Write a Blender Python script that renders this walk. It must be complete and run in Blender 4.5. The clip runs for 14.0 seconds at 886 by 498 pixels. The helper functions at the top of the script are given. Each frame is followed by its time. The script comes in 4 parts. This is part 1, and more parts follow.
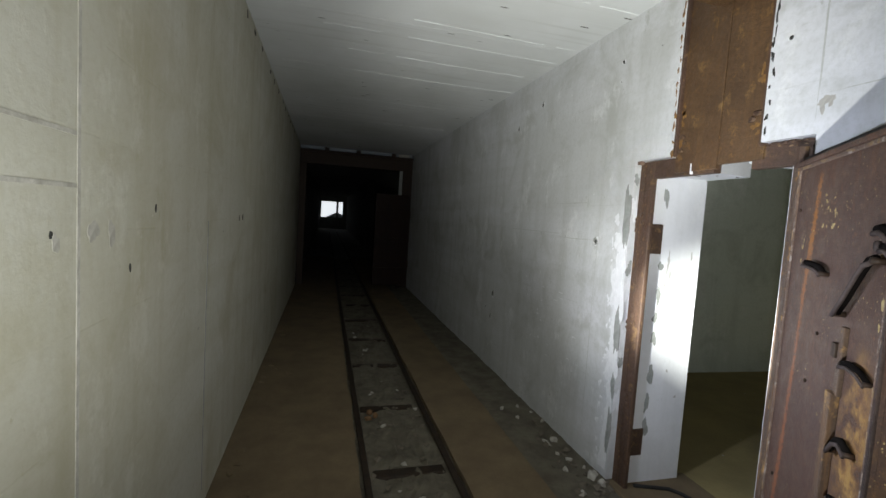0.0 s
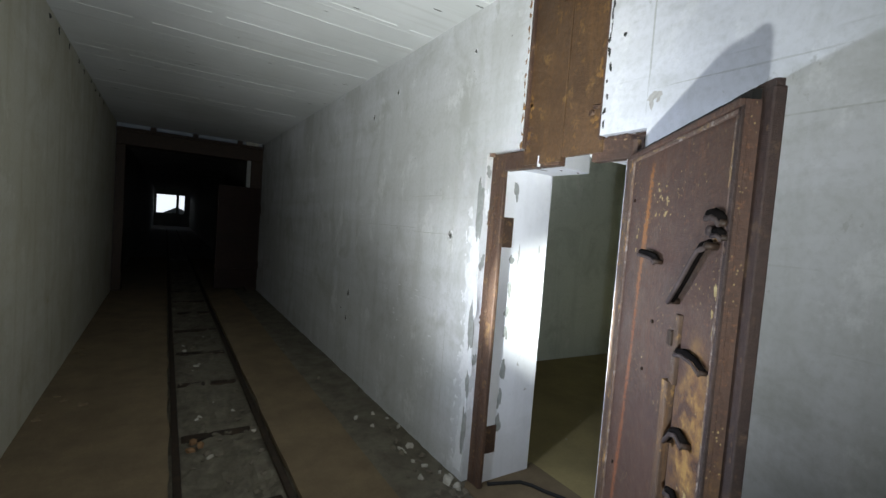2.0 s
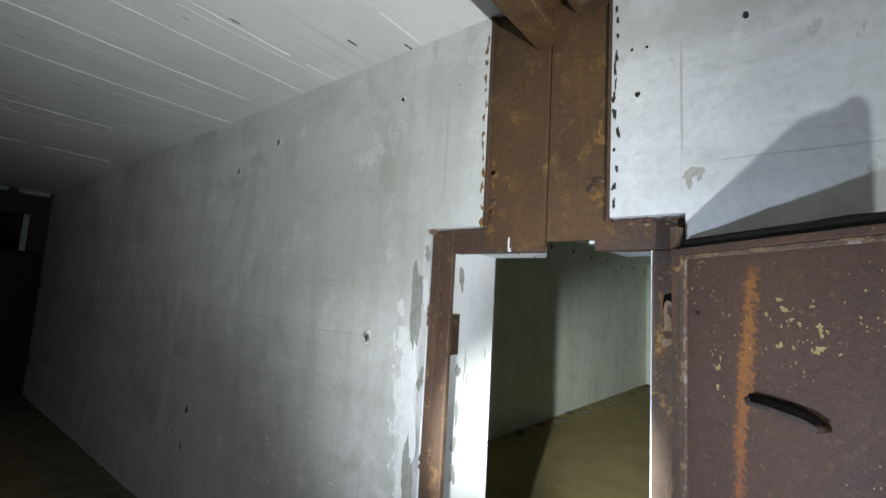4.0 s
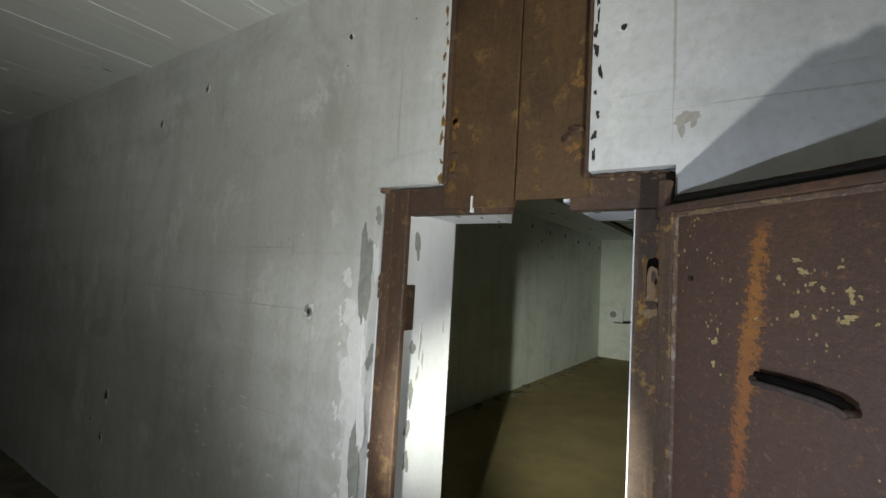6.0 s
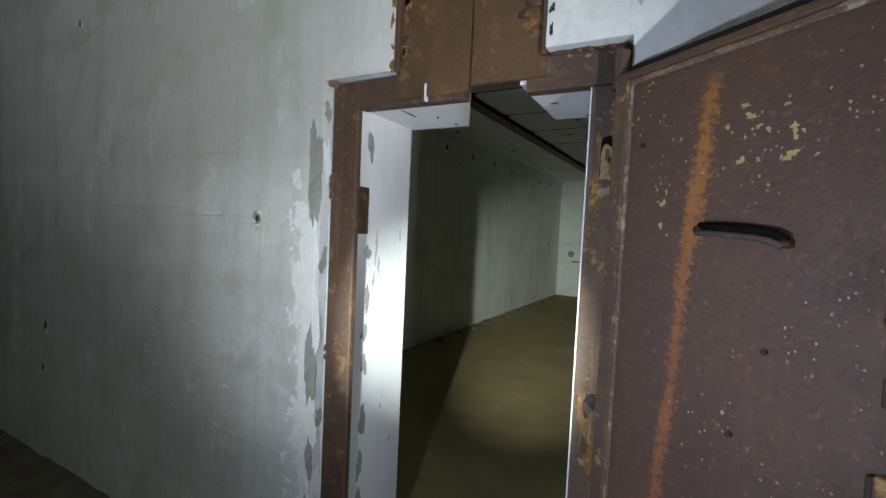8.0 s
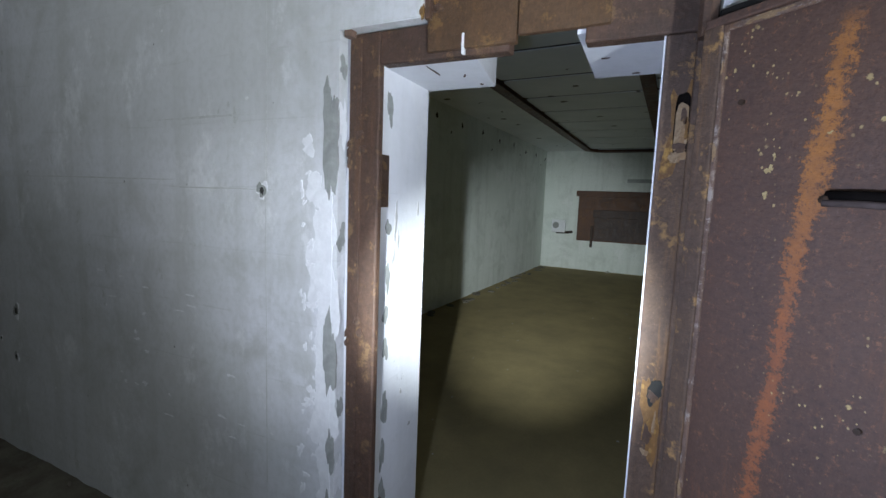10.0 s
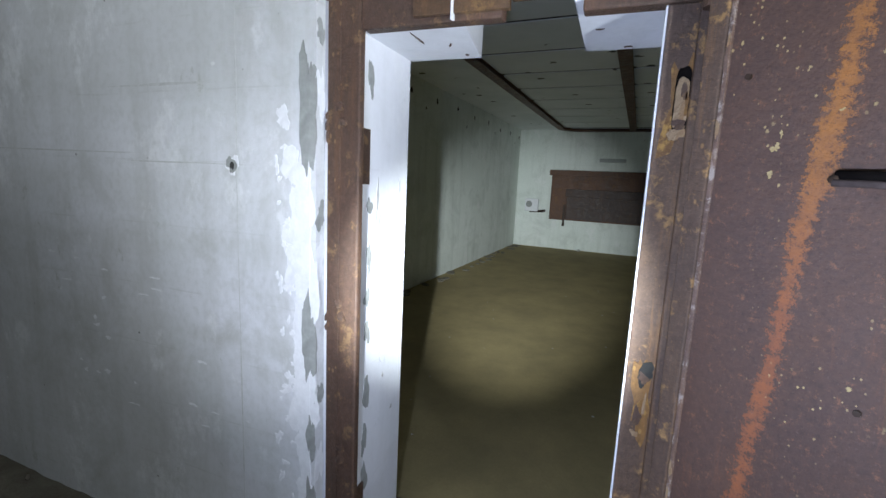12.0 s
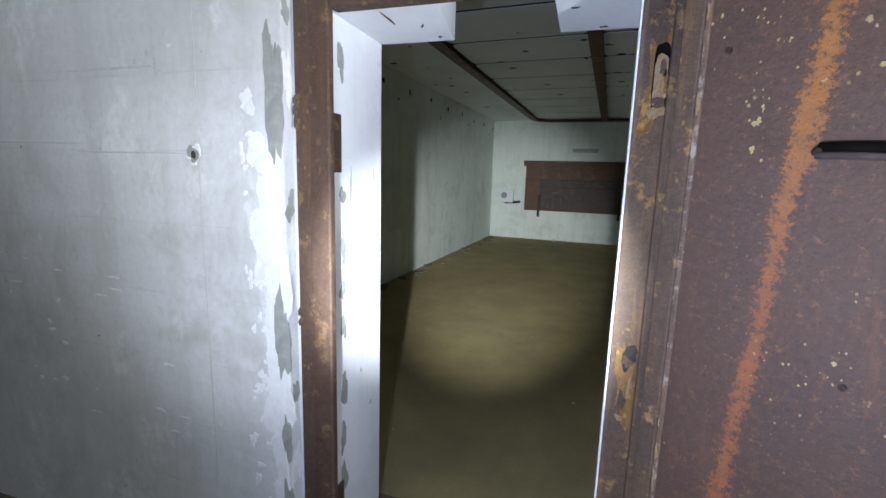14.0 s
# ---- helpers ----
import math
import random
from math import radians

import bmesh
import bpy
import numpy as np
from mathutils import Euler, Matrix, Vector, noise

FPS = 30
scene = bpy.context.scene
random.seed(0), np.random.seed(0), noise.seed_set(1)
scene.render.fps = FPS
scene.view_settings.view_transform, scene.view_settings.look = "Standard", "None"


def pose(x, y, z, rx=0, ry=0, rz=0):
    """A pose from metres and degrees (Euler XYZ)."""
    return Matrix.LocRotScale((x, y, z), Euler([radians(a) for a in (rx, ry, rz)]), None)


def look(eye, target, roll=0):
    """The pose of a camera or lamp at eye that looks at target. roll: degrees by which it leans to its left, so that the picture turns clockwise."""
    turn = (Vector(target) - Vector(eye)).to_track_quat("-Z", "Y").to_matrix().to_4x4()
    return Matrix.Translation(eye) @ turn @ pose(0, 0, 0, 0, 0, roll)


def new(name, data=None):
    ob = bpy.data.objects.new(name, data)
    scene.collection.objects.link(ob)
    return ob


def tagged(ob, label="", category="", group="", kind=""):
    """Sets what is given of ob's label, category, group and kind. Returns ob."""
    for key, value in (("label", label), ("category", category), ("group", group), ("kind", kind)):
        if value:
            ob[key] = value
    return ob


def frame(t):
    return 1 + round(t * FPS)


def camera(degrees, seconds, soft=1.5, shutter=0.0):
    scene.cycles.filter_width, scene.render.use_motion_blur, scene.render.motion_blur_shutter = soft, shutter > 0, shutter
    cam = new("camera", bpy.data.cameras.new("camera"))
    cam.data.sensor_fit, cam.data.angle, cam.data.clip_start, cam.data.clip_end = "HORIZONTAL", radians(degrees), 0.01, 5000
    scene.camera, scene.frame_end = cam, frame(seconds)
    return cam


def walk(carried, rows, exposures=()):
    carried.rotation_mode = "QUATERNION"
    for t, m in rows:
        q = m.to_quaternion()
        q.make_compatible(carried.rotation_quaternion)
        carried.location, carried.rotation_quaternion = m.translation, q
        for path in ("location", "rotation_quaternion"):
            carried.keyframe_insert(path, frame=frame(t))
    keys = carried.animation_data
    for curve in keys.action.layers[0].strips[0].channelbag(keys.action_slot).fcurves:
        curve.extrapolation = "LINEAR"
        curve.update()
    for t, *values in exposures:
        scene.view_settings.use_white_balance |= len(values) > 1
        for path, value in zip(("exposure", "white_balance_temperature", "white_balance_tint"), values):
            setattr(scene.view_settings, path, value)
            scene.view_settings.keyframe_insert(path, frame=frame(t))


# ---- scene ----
cam = camera(90.1, 14.0)
PATH = [
    (0, (0.383, 0.48, 1.59), (0.901, 2.406, 1.45), 3.7),
    (0.5, (0.424, 0.488, 1.586), (1.067, 2.376, 1.436), 3.6),
    (1, (0.461, 0.494, 1.585), (1.247, 2.325, 1.413), 3.5),
    (1.5, (0.469, 0.54, 1.573), (1.382, 2.312, 1.406), 3.6),
    (2, (0.582, 0.691, 1.55), (1.649, 2.38, 1.45), 4.4),
    (2.5, (0.682, 0.885, 1.601), (1.926, 2.45, 1.622), 5.1),
    (3, (0.658, 1.174, 1.681), (2.061, 2.592, 1.819), 4.1),
    (5.5, (0.857, 1.663, 1.714), (2.5, 2.787, 1.902), 3.4),
    (6, (0.905, 1.674, 1.677), (2.584, 2.755, 1.8), 3.3),
    (6.5, (0.943, 1.683, 1.561), (2.656, 2.713, 1.613), 3.1),
    (7, (0.969, 1.683, 1.49), (2.71, 2.667, 1.487), 3.0),
    (7.5, (0.962, 1.677, 1.504), (2.721, 2.626, 1.446), 2.8),
    (8, (0.963, 1.662, 1.491), (2.731, 2.592, 1.398), 2.7),
    (10.5, (1.028, 1.962, 1.484), (2.847, 2.754, 1.233), 2.3),
    (11, (1.035, 1.991, 1.485), (2.866, 2.744, 1.204), 2.6),
    (11.5, (1.035, 1.972, 1.484), (2.87, 2.708, 1.184), 2.5),
    (12, (1.051, 1.962, 1.48), (2.899, 2.664, 1.174), 2.7),
    (12.5, (1.059, 1.967, 1.475), (2.919, 2.641, 1.181), 2.7),
    (13, (1.059, 1.979, 1.464), (2.93, 2.619, 1.161), 2.4),
    (13.5, (1.077, 1.981, 1.461), (2.954, 2.597, 1.149), 2.1),
    (14, (1.088, 1.979, 1.457), (2.967, 2.578, 1.127), 1.7),
]
EXPOSURES = [(0.0, -0.28, 6500, 10), (0.5, -0.3, 6800, 10), (1.0, -0.22, 6500, 10), (1.5, 0.02, 6400, 9), (2.5, -0.16, 6050, 9), (3.0, -0.18, 6100, 8),
             (5.5, -1.02, 6650, 6), (6.5, -1.16, 6900, 6), (7.0, -1.34, 6700, 6), (7.5, -1.02, 6600, 6), (8.0, -0.9, 6200, 6), (10.5, -0.46, 5750, 13), (12.0, -0.14, 5750, 13), (14.0, -0.04, 5800, 13)]
walk(cam, [(t, look(eye, target, roll)) for t, eye, target, roll in PATH], EXPOSURES)

# ---- light: daylight at the far end, five fixed spots added for one carried hand torch ----
world = bpy.data.worlds.new("sky")
scene.world = world
world.use_nodes = True
sky = world.node_tree.nodes.new("ShaderNodeTexSky")
sky.sky_type, sky.sun_disc, sky.sun_elevation, sky.sun_rotation = "NISHITA", False, radians(35), radians(20)
world.node_tree.links.new(sky.outputs[0], world.node_tree.nodes["Background"].inputs[0])
world.node_tree.nodes["Background"].inputs[1].default_value = 0.06


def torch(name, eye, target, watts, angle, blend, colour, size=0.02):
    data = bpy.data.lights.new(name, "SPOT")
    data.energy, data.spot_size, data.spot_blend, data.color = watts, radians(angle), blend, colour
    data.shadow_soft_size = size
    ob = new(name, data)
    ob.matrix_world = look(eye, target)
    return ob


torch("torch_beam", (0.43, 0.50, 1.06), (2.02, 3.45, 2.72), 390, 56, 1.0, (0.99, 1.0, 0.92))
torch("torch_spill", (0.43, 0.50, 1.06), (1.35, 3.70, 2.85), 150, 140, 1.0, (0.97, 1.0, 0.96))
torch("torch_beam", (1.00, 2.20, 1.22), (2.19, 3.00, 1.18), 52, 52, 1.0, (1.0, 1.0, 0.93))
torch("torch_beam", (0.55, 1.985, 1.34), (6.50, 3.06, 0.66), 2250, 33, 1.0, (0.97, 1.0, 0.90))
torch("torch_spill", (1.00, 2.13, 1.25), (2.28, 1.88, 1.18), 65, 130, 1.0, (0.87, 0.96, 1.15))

# ---- materials ----


class Mat:
    """A node material with a Principled shader and short ways to add textures."""

    def __init__(self, name, rough=0.8, metal=0.0, spec=0.3):
        self.m = bpy.data.materials.new(name)
        self.m.use_nodes = True
        self.t = self.m.node_tree
        self.b = self.t.nodes["Principled BSDF"]
        self.b.inputs["Roughness"].default_value = rough
        self.b.inputs["Metallic"].default_value = metal
        self.b.inputs["Specular IOR Level"].default_value = spec
        self.co = self.t.nodes.new("ShaderNodeTexCoord").outputs["Object"]

    def put(self, kind, **inputs):
        n = self.t.nodes.new(kind)
        for k, v in inputs.items():
            self.link(v, n.inputs[k.replace("_", " ")])
        return n

    def link(self, v, socket):
        if hasattr(v, "is_linked"):
            self.t.links.new(v, socket)
        else:
            socket.default_value = v

    def scaled(self, x, y, z, shift=(0, 0, 0)):
        n = self.put("ShaderNodeMapping", Vector=self.co)
        n.inputs["Scale"].default_value = (x, y, z)
        n.inputs["Location"].default_value = shift
        return n.outputs[0]

    def noise(self, scale, detail=5.0, rough=0.6, at=None, dist=0.0):
        return self.put("ShaderNodeTexNoise", Vector=at or self.co, Scale=scale, Detail=detail, Roughness=rough, Distortion=dist).outputs["Fac"]

    def cells(self, scale, at=None, feature="F1"):
        n = self.put("ShaderNodeTexVoronoi", Vector=at or self.co, Scale=scale)
        n.feature = feature
        return n

    def ramp(self, fac, lo, hi, a=0.0, b=1.0):
        n = self.put("ShaderNodeMapRange", Value=fac)
        for k, v in (("From Min", lo), ("From Max", hi), ("To Min", a), ("To Max", b)):
            n.inputs[k].default_value = v
        return n.outputs[0]

    def maths(self, op, a, b=0.0):
        n = self.t.nodes.new("ShaderNodeMath")
        n.operation = op
        self.link(a, n.inputs[0]), self.link(b, n.inputs[1])
        return n.outputs[0]

    def axis(self, which):
        return self.put("ShaderNodeSeparateXYZ", Vector=self.co).outputs[which]

    def mix(self, fac, a, b):
        n = self.t.nodes.new("ShaderNodeMix")
        n.data_type = "RGBA"
        self.link(fac, n.inputs[0])
        for v, socket in ((a, n.inputs[6]), (b, n.inputs[7])):
            self.link((*v, 1.0) if isinstance(v, tuple) else v, socket)
        return n.outputs[2]

    def done(self, colour, height=None, strength=0.3, depth=0.01, rough=None):
        self.link((*colour, 1.0) if isinstance(colour, tuple) else colour, self.b.inputs["Base Color"])
        if height is not None:
            bump = self.put("ShaderNodeBump", Height=height, Strength=strength, Distance=depth)
            self.link(bump.outputs[0], self.b.inputs["Normal"])
        if rough is not None:
            self.link(rough, self.b.inputs["Roughness"])
        return self.m


def whitewash(name, clean, dull, stain, stains=0.4, wear=1.0):
    """Old whitewash over board-marked concrete: boards, blotches, streaks, flaked edges and small scars."""
    m = Mat(name, 0.75, 0.0, 0.25)
    big, mid = m.noise(0.8, 4.0, 0.55), m.noise(4.5, 7.0, 0.68)
    fine, grain = m.noise(38.0, 5.0, 0.7), m.noise(140.0, 3.0, 0.7)
    streaks = m.noise(1.0, 5.0, 0.6, m.scaled(6.0, 6.0, 0.5))
    bands = m.noise(1.0, 3.0, 0.5, m.scaled(0.22, 0.22, 6.5))
    c = m.mix(m.ramp(big, 0.36, 0.66), clean, dull)
    c = m.mix(m.ramp(bands, 0.40, 0.64, 0.0, 0.55 * wear), c, dull)
    c = m.mix(m.maths("MULTIPLY", m.ramp(streaks, 0.50, 0.74), stains), c, stain)
    cloud = m.noise(2.1, 6.0, 0.7, None, 0.6)
    c = m.mix(m.ramp(cloud, 0.50, 0.68, 0.0, 0.5 * wear), c, stain)
    flaked = m.ramp(m.noise(3.2, 9.0, 0.72, m.scaled(1.0, 1.0, 0.7, (5, 2, 1))), 0.56, 0.63)
    c = m.mix(m.maths("MULTIPLY", flaked, 0.40 * wear), c, tuple(min(0.86, v * 1.13) for v in clean))
    worn = m.ramp(m.noise(5.0, 9.0, 0.74, m.scaled(1.0, 1.0, 0.6, (1, 7, 3))), 0.64, 0.655)
    c = m.mix(m.maths("MULTIPLY", worn, 0.45 * wear), c, stain)
    c = m.mix(m.ramp(fine, 0.45, 0.75, 0.0, 0.30 * wear), c, stain)
    # board joints: thin broken lines
    z = m.maths("ADD", m.axis(2), m.maths("MULTIPLY", m.noise(0.7, 2.0), 0.05))
    joint = m.maths("ABSOLUTE", m.maths("SUBTRACT", m.maths("FRACT", m.maths("DIVIDE", z, 0.235)), 0.5))
    line = m.maths("MULTIPLY", m.ramp(joint, 0.018, 0.006), m.ramp(mid, 0.48, 0.60))
    c = m.mix(m.maths("MULTIPLY", line, 0.22 * wear), c, stain)
    scar = m.cells(4.0, m.scaled(1.0, 1.0, 1.7, (3, 1, 2)))
    scarred = m.maths("MULTIPLY", m.ramp(m.maths("ADD", scar.outputs["Distance"], m.maths("MULTIPLY", fine, 0.05)), 0.075, 0.055), m.ramp(mid, 0.50, 0.56))
    c = m.mix(m.maths("MULTIPLY", scarred, 0.6), c, tuple(min(0.86, v * 1.15) for v in clean))
    pit = m.cells(7.0, m.scaled(1.0, 1.0, 1.0, (8, 4, 6)))
    c = m.mix(m.maths("MULTIPLY", m.ramp(pit.outputs["Distance"], 0.04, 0.025), m.ramp(mid, 0.50, 0.55)), c, (0.14, 0.14, 0.13))
    h = m.maths("ADD", m.maths("MULTIPLY", bands, 0.8), m.maths("MULTIPLY", fine, 0.25))
    h = m.maths("ADD", h, m.maths("ADD", m.maths("MULTIPLY", mid, 0.7), m.maths("MULTIPLY", grain, 0.12)))
    h = m.maths("ADD", h, m.maths("SUBTRACT", m.maths("MULTIPLY", flaked, 0.15), m.maths("ADD", m.maths("MULTIPLY", line, 0.12), m.maths("MULTIPLY", worn, 0.15))))
    return m.done(c, h, 0.5, 0.007, m.ramp(mid, 0.3, 0.7, 0.6, 0.88))


M_WALL = whitewash("whitewashed concrete", (0.73, 0.74, 0.79), (0.58, 0.59, 0.60), (0.42, 0.43, 0.41), 0.45, 1.2)
M_WALL_LEFT = whitewash("yellowish whitewash", (0.57, 0.56, 0.50), (0.49, 0.475, 0.39), (0.37, 0.335, 0.22), 0.5)
M_REVEAL = whitewash("bright whitewash", (0.80, 0.81, 0.86), (0.76, 0.77, 0.81), (0.58, 0.59, 0.60), 0.3, 0.55)
M_ROOM = whitewash("greenish whitewash", (0.79, 0.83, 0.79), (0.71, 0.76, 0.71), (0.46, 0.50, 0.45), 0.45)


def plain(name, a, b, scale, rough=0.8, metal=0.0, bump=0.3, fine=40.0, depth=0.006, spec=0.3):
    m = Mat(name, rough, metal, spec)
    n, f = m.noise(scale, 6.0, 0.65), m.noise(fine, 4.0, 0.7)
    c = m.mix(m.ramp(n, 0.35, 0.65), a, b)
    c = m.mix(m.ramp(f, 0.3, 0.7, 0.0, 0.35), c, tuple(v * 0.6 for v in a))
    return m.done(c, m.maths("ADD", n, m.maths("MULTIPLY", f, 0.5)), bump, depth)


def ceiling_paint():
    m = Mat("whitewashed board-marked ceiling", 0.75, 0.0, 0.25)
    big, mid, fine = m.noise(0.8, 4.0), m.noise(5.0, 6.0), m.noise(70.0, 4.0)
    along = m.noise(1.0, 5.0, 0.6, m.scaled(0.6, 14.0, 1.0))
    c = m.mix(m.ramp(big, 0.35, 0.7), (0.77, 0.79, 0.81), (0.64, 0.66, 0.66))
    c = m.mix(m.maths("MULTIPLY", m.ramp(along, 0.55, 0.75), 0.5), c, (0.52, 0.53, 0.52))
    marks = m.cells(3.2, m.scaled(0.75, 3.6, 1.0))
    c = m.mix(m.maths("MULTIPLY", m.ramp(marks.outputs["Distance"], 0.095, 0.065), m.ramp(mid, 0.48, 0.54)), c, (0.07, 0.07, 0.07))
    h = m.maths("ADD", m.maths("MULTIPLY", along, 0.8), m.maths("MULTIPLY", fine, 0.3))
    return m.done(c, h, 0.4, 0.006)


M_CEIL = ceiling_paint()
M_CEMENT = plain("bare grey cement", (0.36, 0.37, 0.36), (0.26, 0.27, 0.26), 18.0, 0.9, 0.0, 0.5)
M_STAIN = plain("grey scuffed whitewash", (0.56, 0.55, 0.55), (0.46, 0.45, 0.45), 30.0)
M_DRIP = plain("grey-brown damp mark", (0.50, 0.485, 0.46), (0.42, 0.405, 0.38), 40.0)
M_CHIP = plain("pale yellow primer", (0.52, 0.42, 0.22), (0.40, 0.30, 0.13), 60.0, 0.8)
M_JOINT = plain("greyed whitewash joint", (0.60, 0.61, 0.61), (0.50, 0.51, 0.51), 20.0)
M_FLAKE = plain("fresh white limewash", (0.83, 0.84, 0.87), (0.78, 0.79, 0.82), 16.0)
# Holes are flat patches; the shade inside them is this dark colour.
M_HOLE = plain("dark drill hole", (0.05, 0.05, 0.045), (0.03, 0.03, 0.03), 30.0, 0.95)
M_SCREED = plain("dusty brown screed", (0.225, 0.170, 0.102), (0.155, 0.116, 0.072), 3.0, 0.9, 0.0, 0.5, 45.0, 0.01)
M_BED = plain("dirt between the rails", (0.20, 0.182, 0.140), (0.105, 0.092, 0.068), 6.0, 0.92, 0.0, 0.8, 30.0, 0.02)
M_RAIL = plain("rusty rail steel", (0.035, 0.028, 0.022), (0.06, 0.04, 0.026), 14.0, 0.65, 0.3, 0.4)
M_ROOMFLOOR = plain("dusty olive concrete floor", (0.39, 0.315, 0.15), (0.28, 0.23, 0.115), 2.2, 0.88, 0.0, 0.35, 60.0, 0.006)
M_STONE = plain("rubble", (0.20, 0.175, 0.135), (0.12, 0.105, 0.085), 25.0, 0.9, 0.0, 0.5)
M_PLASTER_CHIP = plain("fallen plaster", (0.56, 0.54, 0.49), (0.36, 0.34, 0.29), 20.0, 0.9)
M_BRICK = plain("ochre brick shard", (0.27, 0.155, 0.075), (0.17, 0.105, 0.06), 30.0, 0.9)
# Cable rubber; also blackens the strip standing for a shaded gap on the door.
M_CABLE_GAP = plain("black cable rubber and gap shade", (0.012, 0.012, 0.012), (0.02, 0.018, 0.016), 30.0, 0.6)
# Black put where levers cast shadow and where slots or notches lie in shade.
M_SHADE = plain("black for shade", (0.006, 0.005, 0.005), (0.012, 0.010, 0.009), 30.0, 0.9, 0.0, 0.2, 60.0, 0.002, 0.03)
M_LEVER = plain("worn brown-grey lever steel", (0.100, 0.078, 0.074), (0.060, 0.046, 0.043), 40.0, 0.7, 0.0, 0.3, 60.0, 0.002, 0.12)
M_DARKSTEEL = plain("dark painted steel", (0.035, 0.024, 0.018), (0.06, 0.035, 0.022), 25.0, 0.55, 0.1, 0.3)
M_GREY = plain("grey enamel", (0.42, 0.44, 0.43), (0.34, 0.36, 0.35), 20.0, 0.6)
M_TUNNEL = plain("unlit grey concrete", (0.34, 0.34, 0.32), (0.24, 0.24, 0.22), 1.2, 0.9)


def rust_paint(name, base, dark, rust, ochre, wear=0.5, pale=0.0):
    """Brown lead paint on steel, with rust breaking through, scratches and small chips."""
    m = Mat(name, 0.5, 0.0, 0.45)
    big, mid, fine = m.noise(2.6, 5.0), m.noise(13.0, 8.0, 0.74), m.noise(60.0, 6.0, 0.78)
    runs = m.noise(1.0, 7.0, 0.74, m.scaled(12.0, 12.0, 1.3))
    c = m.mix(m.ramp(big, 0.36, 0.66), base, dark)
    c = m.mix(m.ramp(fine, 0.38, 0.66, 0.0, 0.65), c, tuple(v * 0.5 for v in dark))
    c = m.mix(m.maths("MULTIPLY", m.ramp(runs, 0.52, 0.70), wear), c, rust)
    c = m.mix(m.maths("MULTIPLY", m.ramp(mid, 0.56, 0.64), wear), c, ochre)
    c = m.mix(m.maths("MULTIPLY", m.ramp(fine, 0.64, 0.70), wear * 0.7), c, rust)
    v = m.cells(55.0, m.scaled(1.0, 1.0, 0.6))
    keep = m.ramp(m.put("ShaderNodeSeparateColor", Color=v.outputs["Color"]).outputs[0], 0.86, 0.88)
    chip = m.maths("MULTIPLY", m.ramp(m.maths("ADD", v.outputs["Distance"], m.maths("MULTIPLY", fine, 0.2)), 0.36, 0.28), keep)
    c = m.mix(m.maths("MULTIPLY", chip, 0.6), c, ochre)
    if pale:
        c = m.mix(m.maths("MULTIPLY", m.ramp(m.noise(22.0, 8.0, 0.75), 0.54, 0.60), pale), c, (0.45, 0.40, 0.36))
    h = m.maths("ADD", m.maths("MULTIPLY", mid, 0.8), m.maths("MULTIPLY", fine, 0.6))
    c = m.mix(m.maths("MULTIPLY", m.ramp(m.noise(160.0, 3.0, 0.6), 0.60, 0.68), 0.3), c, tuple(min(1.0, v * 1.8) for v in base))
    return m.done(c, h, 0.9, 0.007, m.ramp(mid, 0.35, 0.7, 0.40, 0.78))


M_FRAME = rust_paint("brown paint on frame steel", (0.115, 0.066, 0.045), (0.070, 0.043, 0.032), (0.165, 0.085, 0.040), (0.27, 0.17, 0.08), 0.6)
M_PLATE = rust_paint("brown paint on plate steel", (0.128, 0.071, 0.034), (0.085, 0.048, 0.025), (0.18, 0.095, 0.035), (0.29, 0.17, 0.06), 0.5)
M_EDGE = rust_paint("worn steel edge", (0.22, 0.15, 0.12), (0.11, 0.070, 0.055), (0.28, 0.15, 0.07), (0.42, 0.34, 0.28), 0.7, 0.7)
M_HATCH = rust_paint("reddish brown shutter paint", (0.13, 0.058, 0.028), (0.08, 0.038, 0.022), (0.18, 0.082, 0.03), (0.24, 0.13, 0.045), 0.4)
M_POST = rust_paint("scraped ochre-brown steel", (0.145, 0.090, 0.056), (0.085, 0.056, 0.045), (0.24, 0.130, 0.055), (0.36, 0.215, 0.085), 0.95)
M_SHIM = rust_paint("scraped ochre steel", (0.40, 0.29, 0.17), (0.28, 0.18, 0.10), (0.33, 0.16, 0.04), (0.48, 0.36, 0.22), 0.8)
M_OCHRE = rust_paint("ochre rust", (0.26, 0.14, 0.045), (0.17, 0.09, 0.035), (0.33, 0.16, 0.03), (0.44, 0.26, 0.07), 0.9)
# Darker than the leaf: shade on its recessed rear plate is in the colour.
M_REAR = rust_paint("dark brown paint with rear plate shade", (0.070, 0.042, 0.034), (0.045, 0.029, 0.026), (0.11, 0.055, 0.03), (0.20, 0.13, 0.08), 0.4)
M_GATE = rust_paint("dark red gate paint", (0.030, 0.011, 0.008), (0.018, 0.008, 0.006), (0.04, 0.018, 0.008), (0.05, 0.025, 0.010), 0.4)


